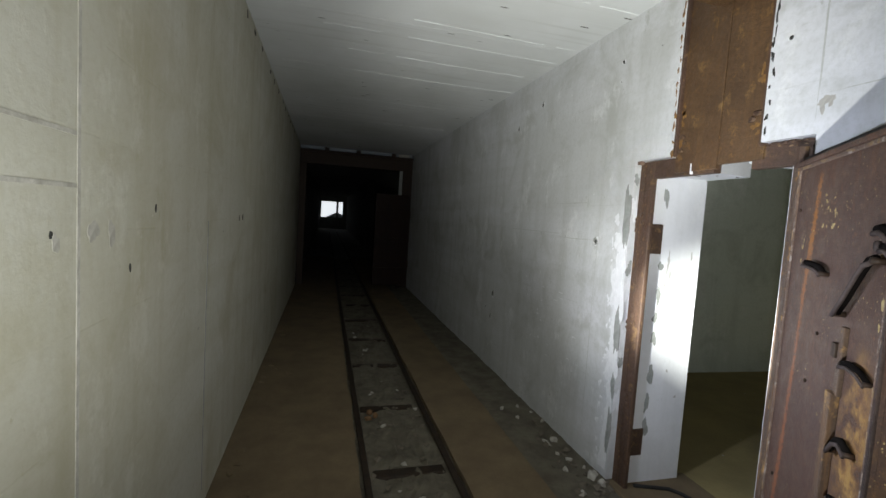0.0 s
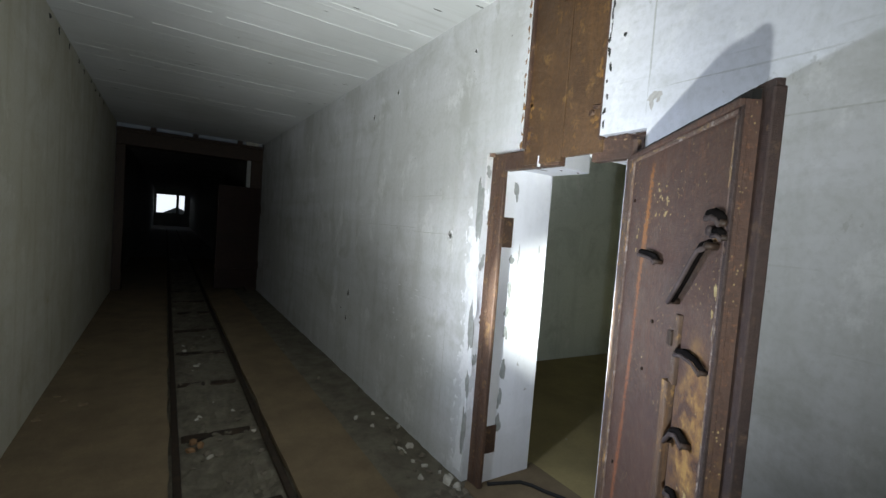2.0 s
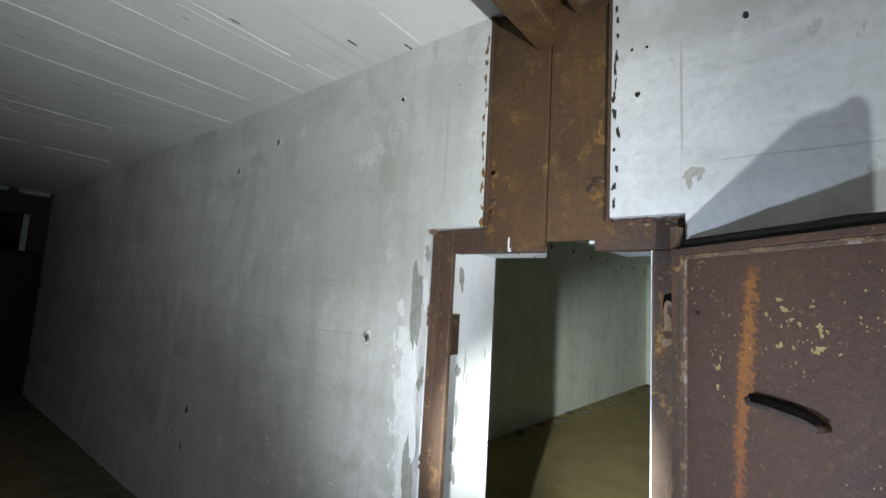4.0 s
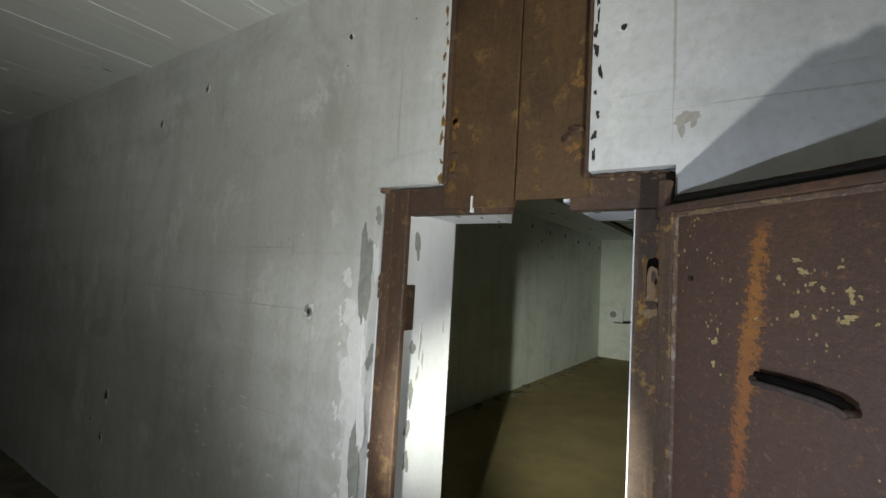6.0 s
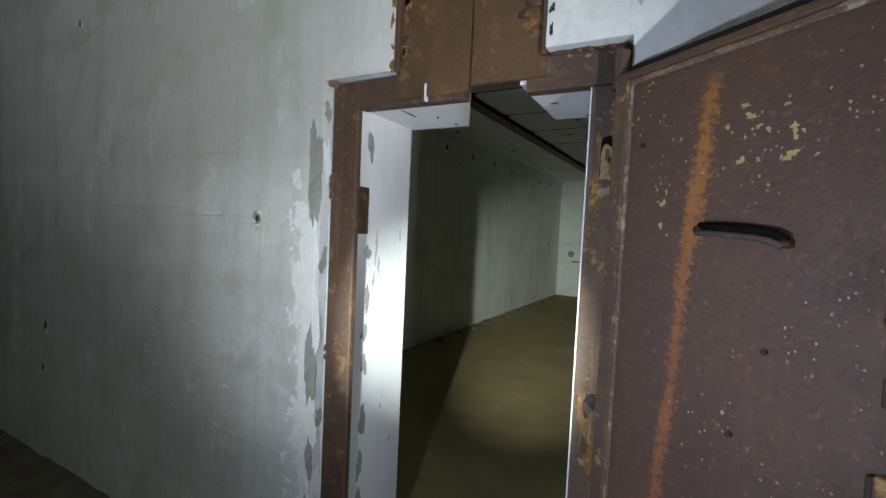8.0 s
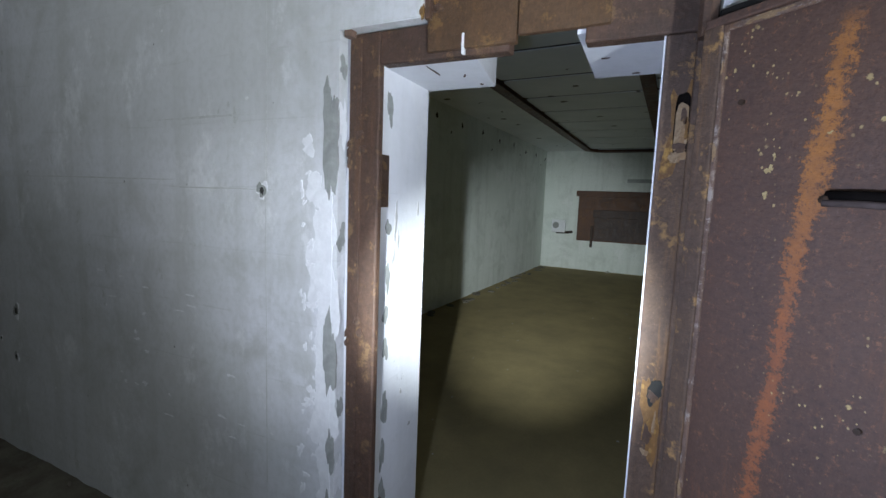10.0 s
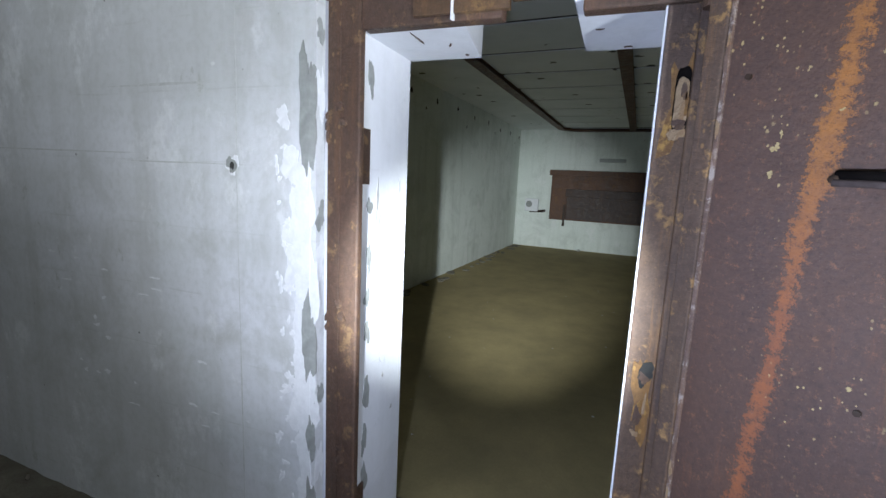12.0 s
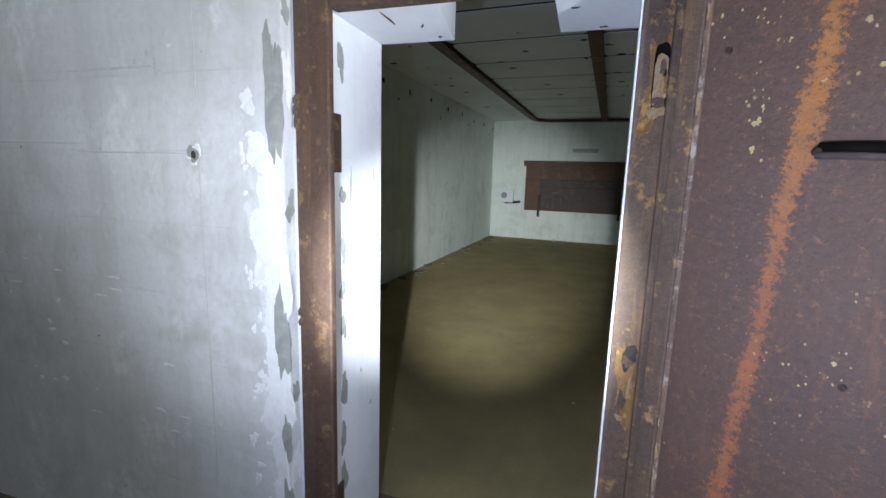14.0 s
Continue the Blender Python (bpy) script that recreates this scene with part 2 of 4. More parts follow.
def door_paint():
    """The leaf's face: x runs from the hinge edge, z from the floor."""
    m = Mat("chipped brown door paint", 0.5, 0.0, 0.45)
    x, z = m.axis(0), m.axis(2)
    big, mid, fine = m.noise(2.5, 5.0), m.noise(14.0, 7.0, 0.7), m.noise(75.0, 5.0, 0.75)
    c = m.mix(m.ramp(big, 0.35, 0.68), (0.112, 0.062, 0.042), (0.080, 0.049, 0.040))
    c = m.mix(m.ramp(fine, 0.40, 0.66, 0.0, 0.5), c, (0.045, 0.029, 0.028))
    c = m.mix(m.maths("MULTIPLY", m.ramp(m.noise(1.0, 7.0, 0.74, m.scaled(16.0, 16.0, 3.0)), 0.58, 0.68), 0.5), c, (0.19, 0.085, 0.045))
    c = m.mix(m.maths("MULTIPLY", m.ramp(m.noise(48.0, 6.0, 0.8), 0.55, 0.67), 0.85), c, (0.23, 0.112, 0.058))
    # orange rust run below the top edge
    middle = m.maths("ADD", m.maths("MULTIPLY", m.maths("SUBTRACT", z, 1.7), 0.078), 0.236)
    ragged = m.maths("ADD", m.maths("MULTIPLY", m.maths("SUBTRACT", m.noise(1.0, 3.0, 0.5, m.scaled(5.0, 5.0, 4.0)), 0.5), 0.045),
                     m.maths("MULTIPLY", m.maths("SUBTRACT", m.noise(75.0, 6.0, 0.8), 0.5), 0.115))
    off = m.maths("ABSOLUTE", m.maths("ADD", m.maths("SUBTRACT", x, middle), ragged))
    width = m.ramp(m.noise(1.0, 3.0, 0.5, m.scaled(0.1, 0.1, 3.5, (0, 0, 3))), 0.3, 0.7, 0.006, 0.022)
    run = m.maths("MULTIPLY", m.ramp(m.maths("SUBTRACT", off, width), 0.005, -0.004), m.ramp(m.noise(40.0, 6.0, 0.8), 0.36, 0.46))
    run = m.maths("MULTIPLY", run, m.ramp(z, 1.835, 1.79))
    c = m.mix(m.maths("MULTIPLY", run, m.ramp(m.noise(28.0, 6.0, 0.75), 0.30, 0.62, 0.45, 0.92)), c, m.mix(m.ramp(z, 1.25, 1.6), (0.30, 0.105, 0.040), (0.38, 0.155, 0.035)))
    # broad rust where the lower latches rub
    du, dv = m.maths("DIVIDE", m.maths("SUBTRACT", x, 0.69), 0.11), m.maths("DIVIDE", m.maths("SUBTRACT", z, 1.02), 0.34)
    r = m.maths("ADD", m.maths("MULTIPLY", du, du), m.maths("MULTIPLY", dv, dv))
    patch = m.maths("MULTIPLY", m.ramp(r, 1.0, 0.2), m.ramp(m.noise(7.0, 7.0, 0.75), 0.40, 0.55))
    c = m.mix(m.maths("MULTIPLY", patch, 0.9), c, m.mix(m.ramp(mid, 0.42, 0.6), (0.24, 0.105, 0.035), (0.42, 0.25, 0.08)))
    # pale specks of chipped paint, thickest in a few clusters
    thin = m.ramp(m.noise(5.0, 4.0), 0.50, 0.60)
    thick = 0.0
    for cx, cz, w, hh in ((0.345, 1.67, 0.10, 0.10), (0.150, 1.56, 0.022, 0.16), (0.70, 0.86, 0.07, 0.14), (0.66, 1.43, 0.05, 0.05), (0.72, 1.05, 0.06, 0.10)):
        a, b = m.maths("DIVIDE", m.maths("SUBTRACT", x, cx), w), m.maths("DIVIDE", m.maths("SUBTRACT", z, cz), hh)
        thick = m.maths("MAXIMUM", thick, m.ramp(m.maths("ADD", m.maths("MULTIPLY", a, a), m.maths("MULTIPLY", b, b)), 1.0, 0.5))
    warp = m.maths("MULTIPLY", m.maths("SUBTRACT", m.noise(60.0, 6.0, 0.8), 0.5), 0.9)
    for scale, size, keep0, mask in ((42.0, 0.20, 0.80, thick), (85.0, 0.26, 0.74, thick), (60.0, 0.21, 0.80, thin), (110.0, 0.26, 0.76, thin)):
        v = m.cells(scale, m.scaled(1.0, 1.0, 0.8, (scale, 0, 0)))
        keep = m.ramp(m.put("ShaderNodeSeparateColor", Color=v.outputs["Color"]).outputs[0], keep0, keep0 + 0.01)
        speck = m.maths("MULTIPLY", m.maths("MULTIPLY", m.ramp(m.maths("ADD", v.outputs["Distance"], warp), size, size * 0.6), keep), mask)
        c = m.mix(m.maths("MULTIPLY", speck, 0.9), c, (0.50, 0.38, 0.17))
    h = m.maths("ADD", m.maths("MULTIPLY", mid, 0.7), m.maths("MULTIPLY", fine, 0.5))
    c = m.mix(m.maths("MULTIPLY", m.ramp(m.noise(170.0, 3.0, 0.6), 0.60, 0.68), 0.25), c, (0.20, 0.14, 0.115))
    c = m.mix(m.maths("MULTIPLY", m.ramp(m.noise(120.0, 4.0, 0.7, m.scaled(1, 1, 1, (4, 4, 4))), 0.58, 0.66), 0.35), c, (0.03, 0.02, 0.018))
    return m.done(c, h, 0.8, 0.006, m.ramp(mid, 0.35, 0.7, 0.45, 0.7))


M_DOOR = door_paint()

# ---- mesh helpers ----


def box(bm, x0, x1, y0, y1, z0, z1, bevel=0.0):
    made = bmesh.ops.create_cube(bm, size=1.0, matrix=Matrix.LocRotScale(
        ((x0 + x1) / 2, (y0 + y1) / 2, (z0 + z1) / 2), None, (abs(x1 - x0), abs(y1 - y0), abs(z1 - z0))))["verts"]
    if bevel:
        edges = list({e for v in made for e in v.link_edges})
        bmesh.ops.bevel(bm, geom=edges, offset=bevel, segments=2, profile=0.5, affect="EDGES")
    return bm


def block(*a, **k):
    return box(bmesh.new(), *a, **k)


def part(name, bm, material, parent=None, label="", smooth=False):
    """Links a bmesh as one mesh object, under a parent if one is given."""
    me = bpy.data.meshes.new(name)
    bmesh.ops.recalc_face_normals(bm, faces=bm.faces)
    if smooth:
        for f in bm.faces:
            f.smooth = True
    bm.to_mesh(me)
    bm.free()
    me.materials.append(material)
    ob = new(name, me)
    if parent:
        ob.parent = parent
    if label:
        ob["label"] = label
    return ob


def thing(name, m, label, category, group="", kind=""):
    ob = new(name)
    ob.matrix_world = m
    ob.empty_display_size = 0.05
    return tagged(ob, label, category, group, kind)


def structure(name, bm, material, label, category):
    return tagged(part(name, bm, material), label, category, "", "structure")


def cells(ys, zs, solid, x0, x1, flip=False):
    """A wall between x0 and x1 from a grid of cells in y and z; solid(y, z) tells which cells are filled. flip swaps x and y."""
    bm = bmesh.new()
    seen = {}

    def v(x, y, z):
        k = (round(x, 4), round(y, 4), round(z, 4))
        if k not in seen:
            seen[k] = bm.verts.new((y, x, z) if flip else (x, y, z))
        return seen[k]

    def full(i, j):
        return 0 <= i < len(ys) - 1 and 0 <= j < len(zs) - 1 and solid((ys[i] + ys[i + 1]) / 2, (zs[j] + zs[j + 1]) / 2)

    for i in range(len(ys) - 1):
        for j in range(len(zs) - 1):
            if not full(i, j):
                continue
            a, b, c, d = ys[i], ys[i + 1], zs[j], zs[j + 1]
            for x in (x0, x1):
                bm.faces.new([v(x, a, c), v(x, b, c), v(x, b, d), v(x, a, d)])
            for di, dj, e in ((-1, 0, ((a, c), (a, d))), (1, 0, ((b, c), (b, d))), (0, -1, ((a, c), (b, c))), (0, 1, ((a, d), (b, d)))):
                if not full(i + di, j + dj):
                    (p, q), (r, s) = e
                    bm.faces.new([v(x0, p, q), v(x0, r, s), v(x1, r, s), v(x1, p, q)])
    return bm


def blob(rng, w, h, thick, n=22, rag=0.25, axis="x", square=2.0):
    """A thin patch with a ragged outline, w wide and h high, round its middle, standing on the plane x = 0 towards -x."""
    bm = bmesh.new()
    ring = []
    ph = [rng.uniform(0, 6.28) for _ in range(5)]
    for i in range(n):
        a = 2 * math.pi * i / n
        r = 1 + rag * sum(math.sin((k + 2) * a + ph[k]) / (k + 1.5) for k in range(5)) + rng.uniform(-rag, rag) * 0.45
        r /= (abs(math.cos(a)) ** square + abs(math.sin(a)) ** square) ** (1 / square)
        ring.append((w / 2 * r * math.cos(a), h / 2 * r * math.sin(a)))
    place = (lambda u, v, d: (-d, u, v)) if axis == "x" else (lambda u, v, d: (u, -d, v)) if axis == "y" else (lambda u, v, d: (u, v, d))
    low = [bm.verts.new(place(u, v, -0.002)) for u, v in ring]
    top = [bm.verts.new(place(u * 0.985, v * 0.985, thick)) for u, v in ring]
    bm.faces.new(top)
    for i in range(n):
        bm.faces.new([low[i], low[(i + 1) % n], top[(i + 1) % n], top[i]])
    return bm


def rod(points, radius, sides=8, flat=1.0):
    """A bar of round or flattened section along a line of points."""
    bm = bmesh.new()
    pts = [Vector(p) for p in points]
    rings = []
    for i, p in enumerate(pts):
        d = (pts[min(i + 1, len(pts) - 1)] - pts[max(i - 1, 0)]).normalized()
        side = d.cross(Vector((0, 1, 0)))
        side = side.normalized() if side.length > 0.05 else d.cross(Vector((0, 0, 1))).normalized()
        up = side.cross(d)
        rings.append([bm.verts.new(p + radius * (math.cos(2 * math.pi * k / sides) * side + flat * math.sin(2 * math.pi * k / sides) * up)) for k in range(sides)])
    for a, b in zip(rings, rings[1:]):
        for k in range(sides):
            bm.faces.new([a[k], a[(k + 1) % sides], b[(k + 1) % sides], b[k]])
    bm.faces.new(rings[0]), bm.faces.new(rings[-1])
    return bm


def stone(rng, sx, sy, sz, rough=0.25):
    bm = bmesh.new()
    bmesh.ops.create_icosphere(bm, subdivisions=1, radius=1.0)
    for v in bm.verts:
        k = 1 + rng.uniform(-rough, rough)
        v.co = Vector((v.co.x * sx * k, v.co.y * sy * k, max(v.co.z, -0.55) * sz * k))
    return bm

# ---- corridor: walls, floor, ceiling ----
XL, XR, CEIL = -0.18, 2.19, 2.91
Y0, YG, YE = -3.0, 10.2, 42.0
OPEN_R, OPEN_L, OPEN_T = 1.86, 2.742, 1.925


def skin(y, z):
    door = 1.79 < y < 2.822 and z < 2.005
    plate = 2.016 < y < 2.525
    return not (door or plate)


def body(y, z):
    door = OPEN_R < y < OPEN_L and z < OPEN_T
    slot = 2.10 < y < OPEN_L and z < 2.6
    return not (door or slot)


wall_right = structure("wall_right", cells([Y0, OPEN_R, 2.10, 2.30, OPEN_L, YG], [-0.1, OPEN_T, 2.6, CEIL + 0.05], body, 2.236, 2.662), M_REVEAL,
                       "thick whitewashed concrete wall with a doorway", "wall")
part("render_coat", cells([Y0, 1.79, 2.016, 2.525, 2.822, YG], [-0.1, 2.005, CEIL + 0.05], skin, XR, 2.235), M_WALL, wall_right,
     "board-marked whitewashed wall face")
wall_left = structure("wall_left", block(XL - 0.3, XL, Y0, YG, -0.1, CEIL + 0.05), M_WALL_LEFT, "yellowish whitewashed concrete corridor wall", "wall")
# Added wall, out of view, closes the corridor against outside light.
wall_back = structure("wall_back", block(XL - 0.3, 2.68, Y0 - 0.3, Y0, -0.1, CEIL + 0.05), M_WALL, "added unseen wall closing the corridor behind the start", "wall")

rng = random.Random(3)
bm = block(XL - 0.3, 2.68, Y0, YG, CEIL + 0.02, CEIL + 0.25)
y = Y0
while y < YG:
    w = rng.uniform(0.17, 0.30)
    lift = rng.uniform(0.0, 0.0010)
    box(bm, XL, XR, y, min(y + w, YG), CEIL + lift, CEIL + 0.03)
    y += w
ceiling = structure("ceiling", bm, M_CEIL, "white board-marked concrete ceiling with thin ridges", "ceiling")
bm = bmesh.new()
for yc, a, b, w in ((5.82, XL, 1.85, 0.020), (4.80, XL, XR, 0.014), (4.28, 0.5, XR, 0.012), (3.85, 0.3, XR, 0.018), (3.55, 0.9, XR, 0.012), (7.1, XL, XR, 0.012), (2.9, 0.6, XR, 0.012)):
    x = a
    while x < b - 0.01:
        step = rng.uniform(0.05, 0.14)
        if rng.random() < 0.88:
            t = yc + 0.02 * math.sin(x * 2.1 + yc)
            box(bm, x, min(x + step, b), t - w * rng.uniform(0.1, 0.35), t + w * rng.uniform(0.1, 0.35), CEIL - rng.uniform(0.001, 0.003), CEIL + 0.01)
        x += step
part("board_ridge", bm, M_CEIL, ceiling, "thin ridges of concrete between board marks")

# floor: a bed between the rails, a screed on both sides
bm = bmesh.new()
n, m_ = 18, 360
grid = [[bm.verts.new((0.64 + 0.66 * i / n, Y0 + (YG + 6 - Y0) * j / m_, -0.050 + 0.024 * noise.noise((i * 0.30, j * 0.22, 0.3)) + 0.020 * noise.noise((i * 0.8, j * 0.55, 4.0))))
         for i in range(n + 1)] for j in range(m_ + 1)]
for j in range(m_):
    for i in range(n):
        bm.faces.new([grid[j][i], grid[j][i + 1], grid[j + 1][i + 1], grid[j + 1][i]])
floor = structure("floor", bm, M_BED, "dirty sunken bed between narrow rails", "floor")


def screed(x0, x1, y0, y1, inner):
    """A slab with an uneven edge along the rail; inner is the side (0 or 1) on which that edge lies."""
    bm = bmesh.new()
    rows = 160
    ring = []
    for j in range(rows + 1):
        y = y0 + (y1 - y0) * j / rows
        wob = 0.018 * noise.noise((y * 2.5, inner * 9.0, 1.0)) + 0.01 * noise.noise((y * 9.0, inner, 2.0))
        xs = [x0, x1]
        xs[inner] += wob
        cols = [xs[0] + (xs[1] - xs[0]) * k / 5 for k in range(6)]
        ring.append([bm.verts.new((x, y, 0.006 * noise.noise((x * 2, y * 1.5, 0)) - (0.01 if (k == 5 * inner) else 0.0))) for k, x in enumerate(cols)]
                    + [bm.verts.new((cols[5 * inner], y, -0.09))])
    for a, b in zip(ring, ring[1:]):
        for k in range(5):
            bm.faces.new([a[k], a[k + 1], b[k + 1], b[k]])
        bm.faces.new([a[5 * inner], a[6], b[6], b[5 * inner]])
    return bm


part("screed", screed(XL - 0.02, 0.655, Y0, YG + 6, 1), M_SCREED, floor, "trodden brown screed beside the rail")
part("screed", screed(1.285, 1.765, Y0, YG + 6, 0), M_SCREED, floor, "trodden brown walkway beside the rail")
# rough strip between the walkway and the wall
bm = bmesh.new()
cols, rows = 14, 320
grid = [[bm.verts.new((1.75 + 0.95 * i / cols, Y0 + (YG + 6 - Y0) * j / rows,
                       -0.016 + 0.016 * noise.noise((i * 0.9, j * 0.55, 7.0)) + 0.020 * max(0.0, noise.noise((i * 0.4, j * 0.21, 2.0)))))
         for i in range(cols + 1)] for j in range(rows + 1)]
for j in range(rows):
    for i in range(cols):
        bm.faces.new([grid[j][i], grid[j][i + 1], grid[j + 1][i + 1], grid[j + 1][i]])
part("rough_strip", bm, M_BED, floor, "rough crumbled strip at the foot of the wall", True)
bm = bmesh.new()
for j in range(200):
    y = Y0 + (YG + 6 - Y0) * j / 200
    box(bm, 1.745, 1.768 + 0.012 * noise.noise((y * 3.0, 0, 0)), y, y + (YG + 6 - Y0) / 200, -0.06, -0.004)
part("walkway_edge", bm, M_SCREED, floor)

for x in (0.695, 1.245):
    rail = thing("rail", pose(x, 0, -0.012), "rusty dark narrow-gauge steel rail sunk in the floor", "rail", "rails along the corridor")
    part("rail_head", block(-0.022, 0.022, Y0, YG + 25, -0.030, -0.006, bevel=0.006), M_RAIL, rail)
    part("rail_web", block(-0.007, 0.007, Y0, YG + 25, -0.07, -0.029), M_RAIL, rail)
    part("rail_foot", block(-0.035, 0.035, Y0, YG + 25, -0.085, -0.07), M_RAIL, rail)
for i in range(13):
    y = 2.10 + i * 1.03 + rng.uniform(-0.06, 0.06)
    tie = tagged(part("sleeper", block(-0.24, 0.24, -0.05, 0.05, -0.03, 0.018, bevel=0.012), M_RAIL), "dark steel sleeper between the rails", "sleeper", "sleepers under the rails")
    tie.matrix_world = pose(0.97, y, -0.062, rng.uniform(-4, 4), rng.uniform(-0.8, 0.8), rng.uniform(-4, 4))

# ---- the far part of the corridor ----
def far_wall(y, z):
    return not (0.98 < z < 2.42 and (-0.52 < y < -0.23 or -0.04 < y < 1.28 or 1.47 < y < 1.85))


tunnel = structure("tunnel_wall", block(XL - 0.3, XL - 0.02, YG + 0.3, YE, -0.1, CEIL + 0.05), M_TUNNEL, "unlit concrete wall of the far corridor", "wall")
structure("tunnel_wall", block(2.21, 2.5, YG + 0.3, YE, -0.1, CEIL + 0.05), M_TUNNEL, "unlit concrete wall of the far corridor", "wall")
structure("tunnel_ceiling", block(XL - 0.3, 2.5, YG + 0.3, YE, CEIL - 0.02, CEIL + 0.2), M_TUNNEL, "unlit concrete ceiling of the far corridor", "ceiling")
structure("tunnel_floor", block(XL - 0.3, 2.5, YG + 5.9, YE + 0.4, -0.2, -0.04), M_TUNNEL, "unlit concrete floor of the far corridor", "floor")
structure("wall_end", cells([-0.75, -0.52, -0.23, -0.04, 1.28, 1.47, 1.85, 2.5], [-0.2, 0.98, 2.42, CEIL + 0.2], far_wall, YE, YE + 0.4, True), M_TUNNEL,
          "far end wall with three bright openings to daylight", "wall")
glow = Mat("overcast daylight", 1.0)
glow.b.inputs["Emission Color"].default_value = (0.93, 0.97, 1.0, 1)
glow.b.inputs["Emission Strength"].default_value = 1.0
glow.done((0.8, 0.8, 0.8))
structure("backdrop", block(-9, 11, YE + 14, YE + 14.1, 0.4, 12), glow.m, "pale overcast daylight outside the far openings", "backdrop")
structure("ground", block(-60, 60, YE + 0.4, YE + 80, -0.35, -0.2), M_SCREED, "bare earth outside the far openings", "ground")

heap = tagged(part("earth_heap", stone(random.Random(5), 1.15, 0.6, 1.15, 0.12), M_BED, None, "", True), "dark earth heap outside the far opening", "earth heap")
heap.matrix_world = pose(1.35, YE + 1.4, 0.43)
gate_frame = thing("gate_frame", pose(0, YG, 0), "dark steel gate frame across the corridor", "gate frame")
part("lintel", block(XL, XR, 0.0, 0.28, 2.55, 2.83, bevel=0.01), M_DARKSTEEL, gate_frame)
part("lintel_flange", block(XL, XR, -0.05, 0.0, 2.79, 2.84, bevel=0.004), M_DARKSTEEL, gate_frame)
part("post", block(1.98, XR, 0.0, 0.28, -0.05, 2.55, bevel=0.01), M_DARKSTEEL, gate_frame)
part("post", block(XL, XL + 0.14, 0.0, 0.28, -0.05, 2.55, bevel=0.01), M_DARKSTEEL, gate_frame)
part("angle_strip", block(1.90, 1.97, -0.02, 0.0, 2.02, 2.55, bevel=0.004), M_GREY, gate_frame, "pale strip on the gate post")
for x in (0.35, 1.0, 1.75):
    part("bracket", block(x - 0.045, x + 0.045, -0.07, 0.0, 2.81, 2.905, bevel=0.01), M_DARKSTEEL, gate_frame)
part("packing_block", block(1.86, 2.1, -0.06, 0.02, 2.842, 2.905, bevel=0.01), M_PLASTER_CHIP, gate_frame, "pale block above the gate beam")
gate = thing("steel_gate", pose(XR - 0.02, YG - 0.05, 0, 0, 0, 180 + 14), "dark red steel gate standing open against the wall", "gate")
part("panel", block(0.02, 0.80, -0.03, 0.03, 0.06, 2.02, bevel=0.006), M_GATE, gate)
for z in (0.4, 1.05, 1.7):
    part("brace", block(0.05, 0.77, 0.03, 0.055, z - 0.04, z + 0.04, bevel=0.004), M_GATE, gate)
for z in (0.5, 1.6):
    part("hinge", rod([(0.0, 0.0, z - 0.08), (0.0, 0.0, z + 0.08)], 0.022), M_DARKSTEEL, gate)

# ---- doorway: steel frame ----
frame_x = 2.222
door_frame = thing("door_frame", pose(0, 0, 0), "rusty brown steel door frame set in the whitewashed wall", "door frame")
part("lock_post", block(frame_x, 2.250, 2.690, 2.802, -0.05, 2.0, bevel=0.006), M_FRAME, door_frame, "brown rusty post on the lock side")
part("lintel", block(frame_x, 2.27, 2.275, 2.690, 1.898, 2.0, bevel=0.006), M_FRAME, door_frame)
part("lintel", block(frame_x, 2.27, 1.790, 2.078, 1.897, 1.996, bevel=0.006), M_FRAME, door_frame)
part("hinge_post", block(2.226, 2.262, 1.780, 1.8913, -0.05, 1.8965, bevel=0.004), M_POST, door_frame, "scraped purple-brown post on the hinge side")
part("white_edge", block(2.232, 2.262, 1.8915, 1.8955, 0.0, 1.896), M_REVEAL, door_frame, "thin white edge of the hinge post")
part("hinge_bead", block(2.208, 2.229, 1.782, 1.8275, 0.02, 1.896, bevel=0.006), M_POST, door_frame)
part("post_lip", block(2.2185, 2.2235, 2.757, 2.801, -0.04, 1.985, bevel=0.0015), M_FRAME, door_frame, "raised outer strip of the lock post")


def keeper(z0, z1, y):
    """Bolt slot in the hinge post: black patch for its inner shade, worn yellow shim."""
    h = z1 - z0
    own = random.Random(int(z0 * 100))

    def layer(name, dy, at, w, tall, x, rag, material, label="", parent=None):
        p = part(name, blob(own, w, tall, 0.001, 32, rag, "x", 5.0), material, parent, label)
        p.location = Vector((x, y + dy, z0 + h * at)) - (parent.location if parent is not door_frame else Vector((0, 0, 0)))
        return p

    k = layer("bolt_slot", 0.0, 0.52, 0.032, h, 2.2235, 0.05, M_SHADE, "dark rounded bolt slot", door_frame)
    layer("rust_bloom", 0.004, 0.46, 0.056, h * 1.15, 2.2262, 0.35, M_OCHRE, "ochre rust round the bolt slot", k)
    layer("shim", 0.001, 0.50, 0.029, h * 0.66, 2.2218, 0.10, M_SHIM, "scraped ochre shim", k)
    layer("shim_wear", -0.003, 0.66, 0.013, h * 0.22, 2.2204, 0.25, M_POST, "", k)
    layer("shim_wear", -0.010, 0.48, 0.008, h * 0.26, 2.2204, 0.3, M_OCHRE, "", k)
    layer("shim_foot", 0.003, 0.06, 0.036, h * 0.16, 2.2218, 0.3, M_SHIM, "", k)
    layer("shim_wear", 0.002, 0.20, 0.030, h * 0.12, 2.2202, 0.3, M_FRAME, "", k)


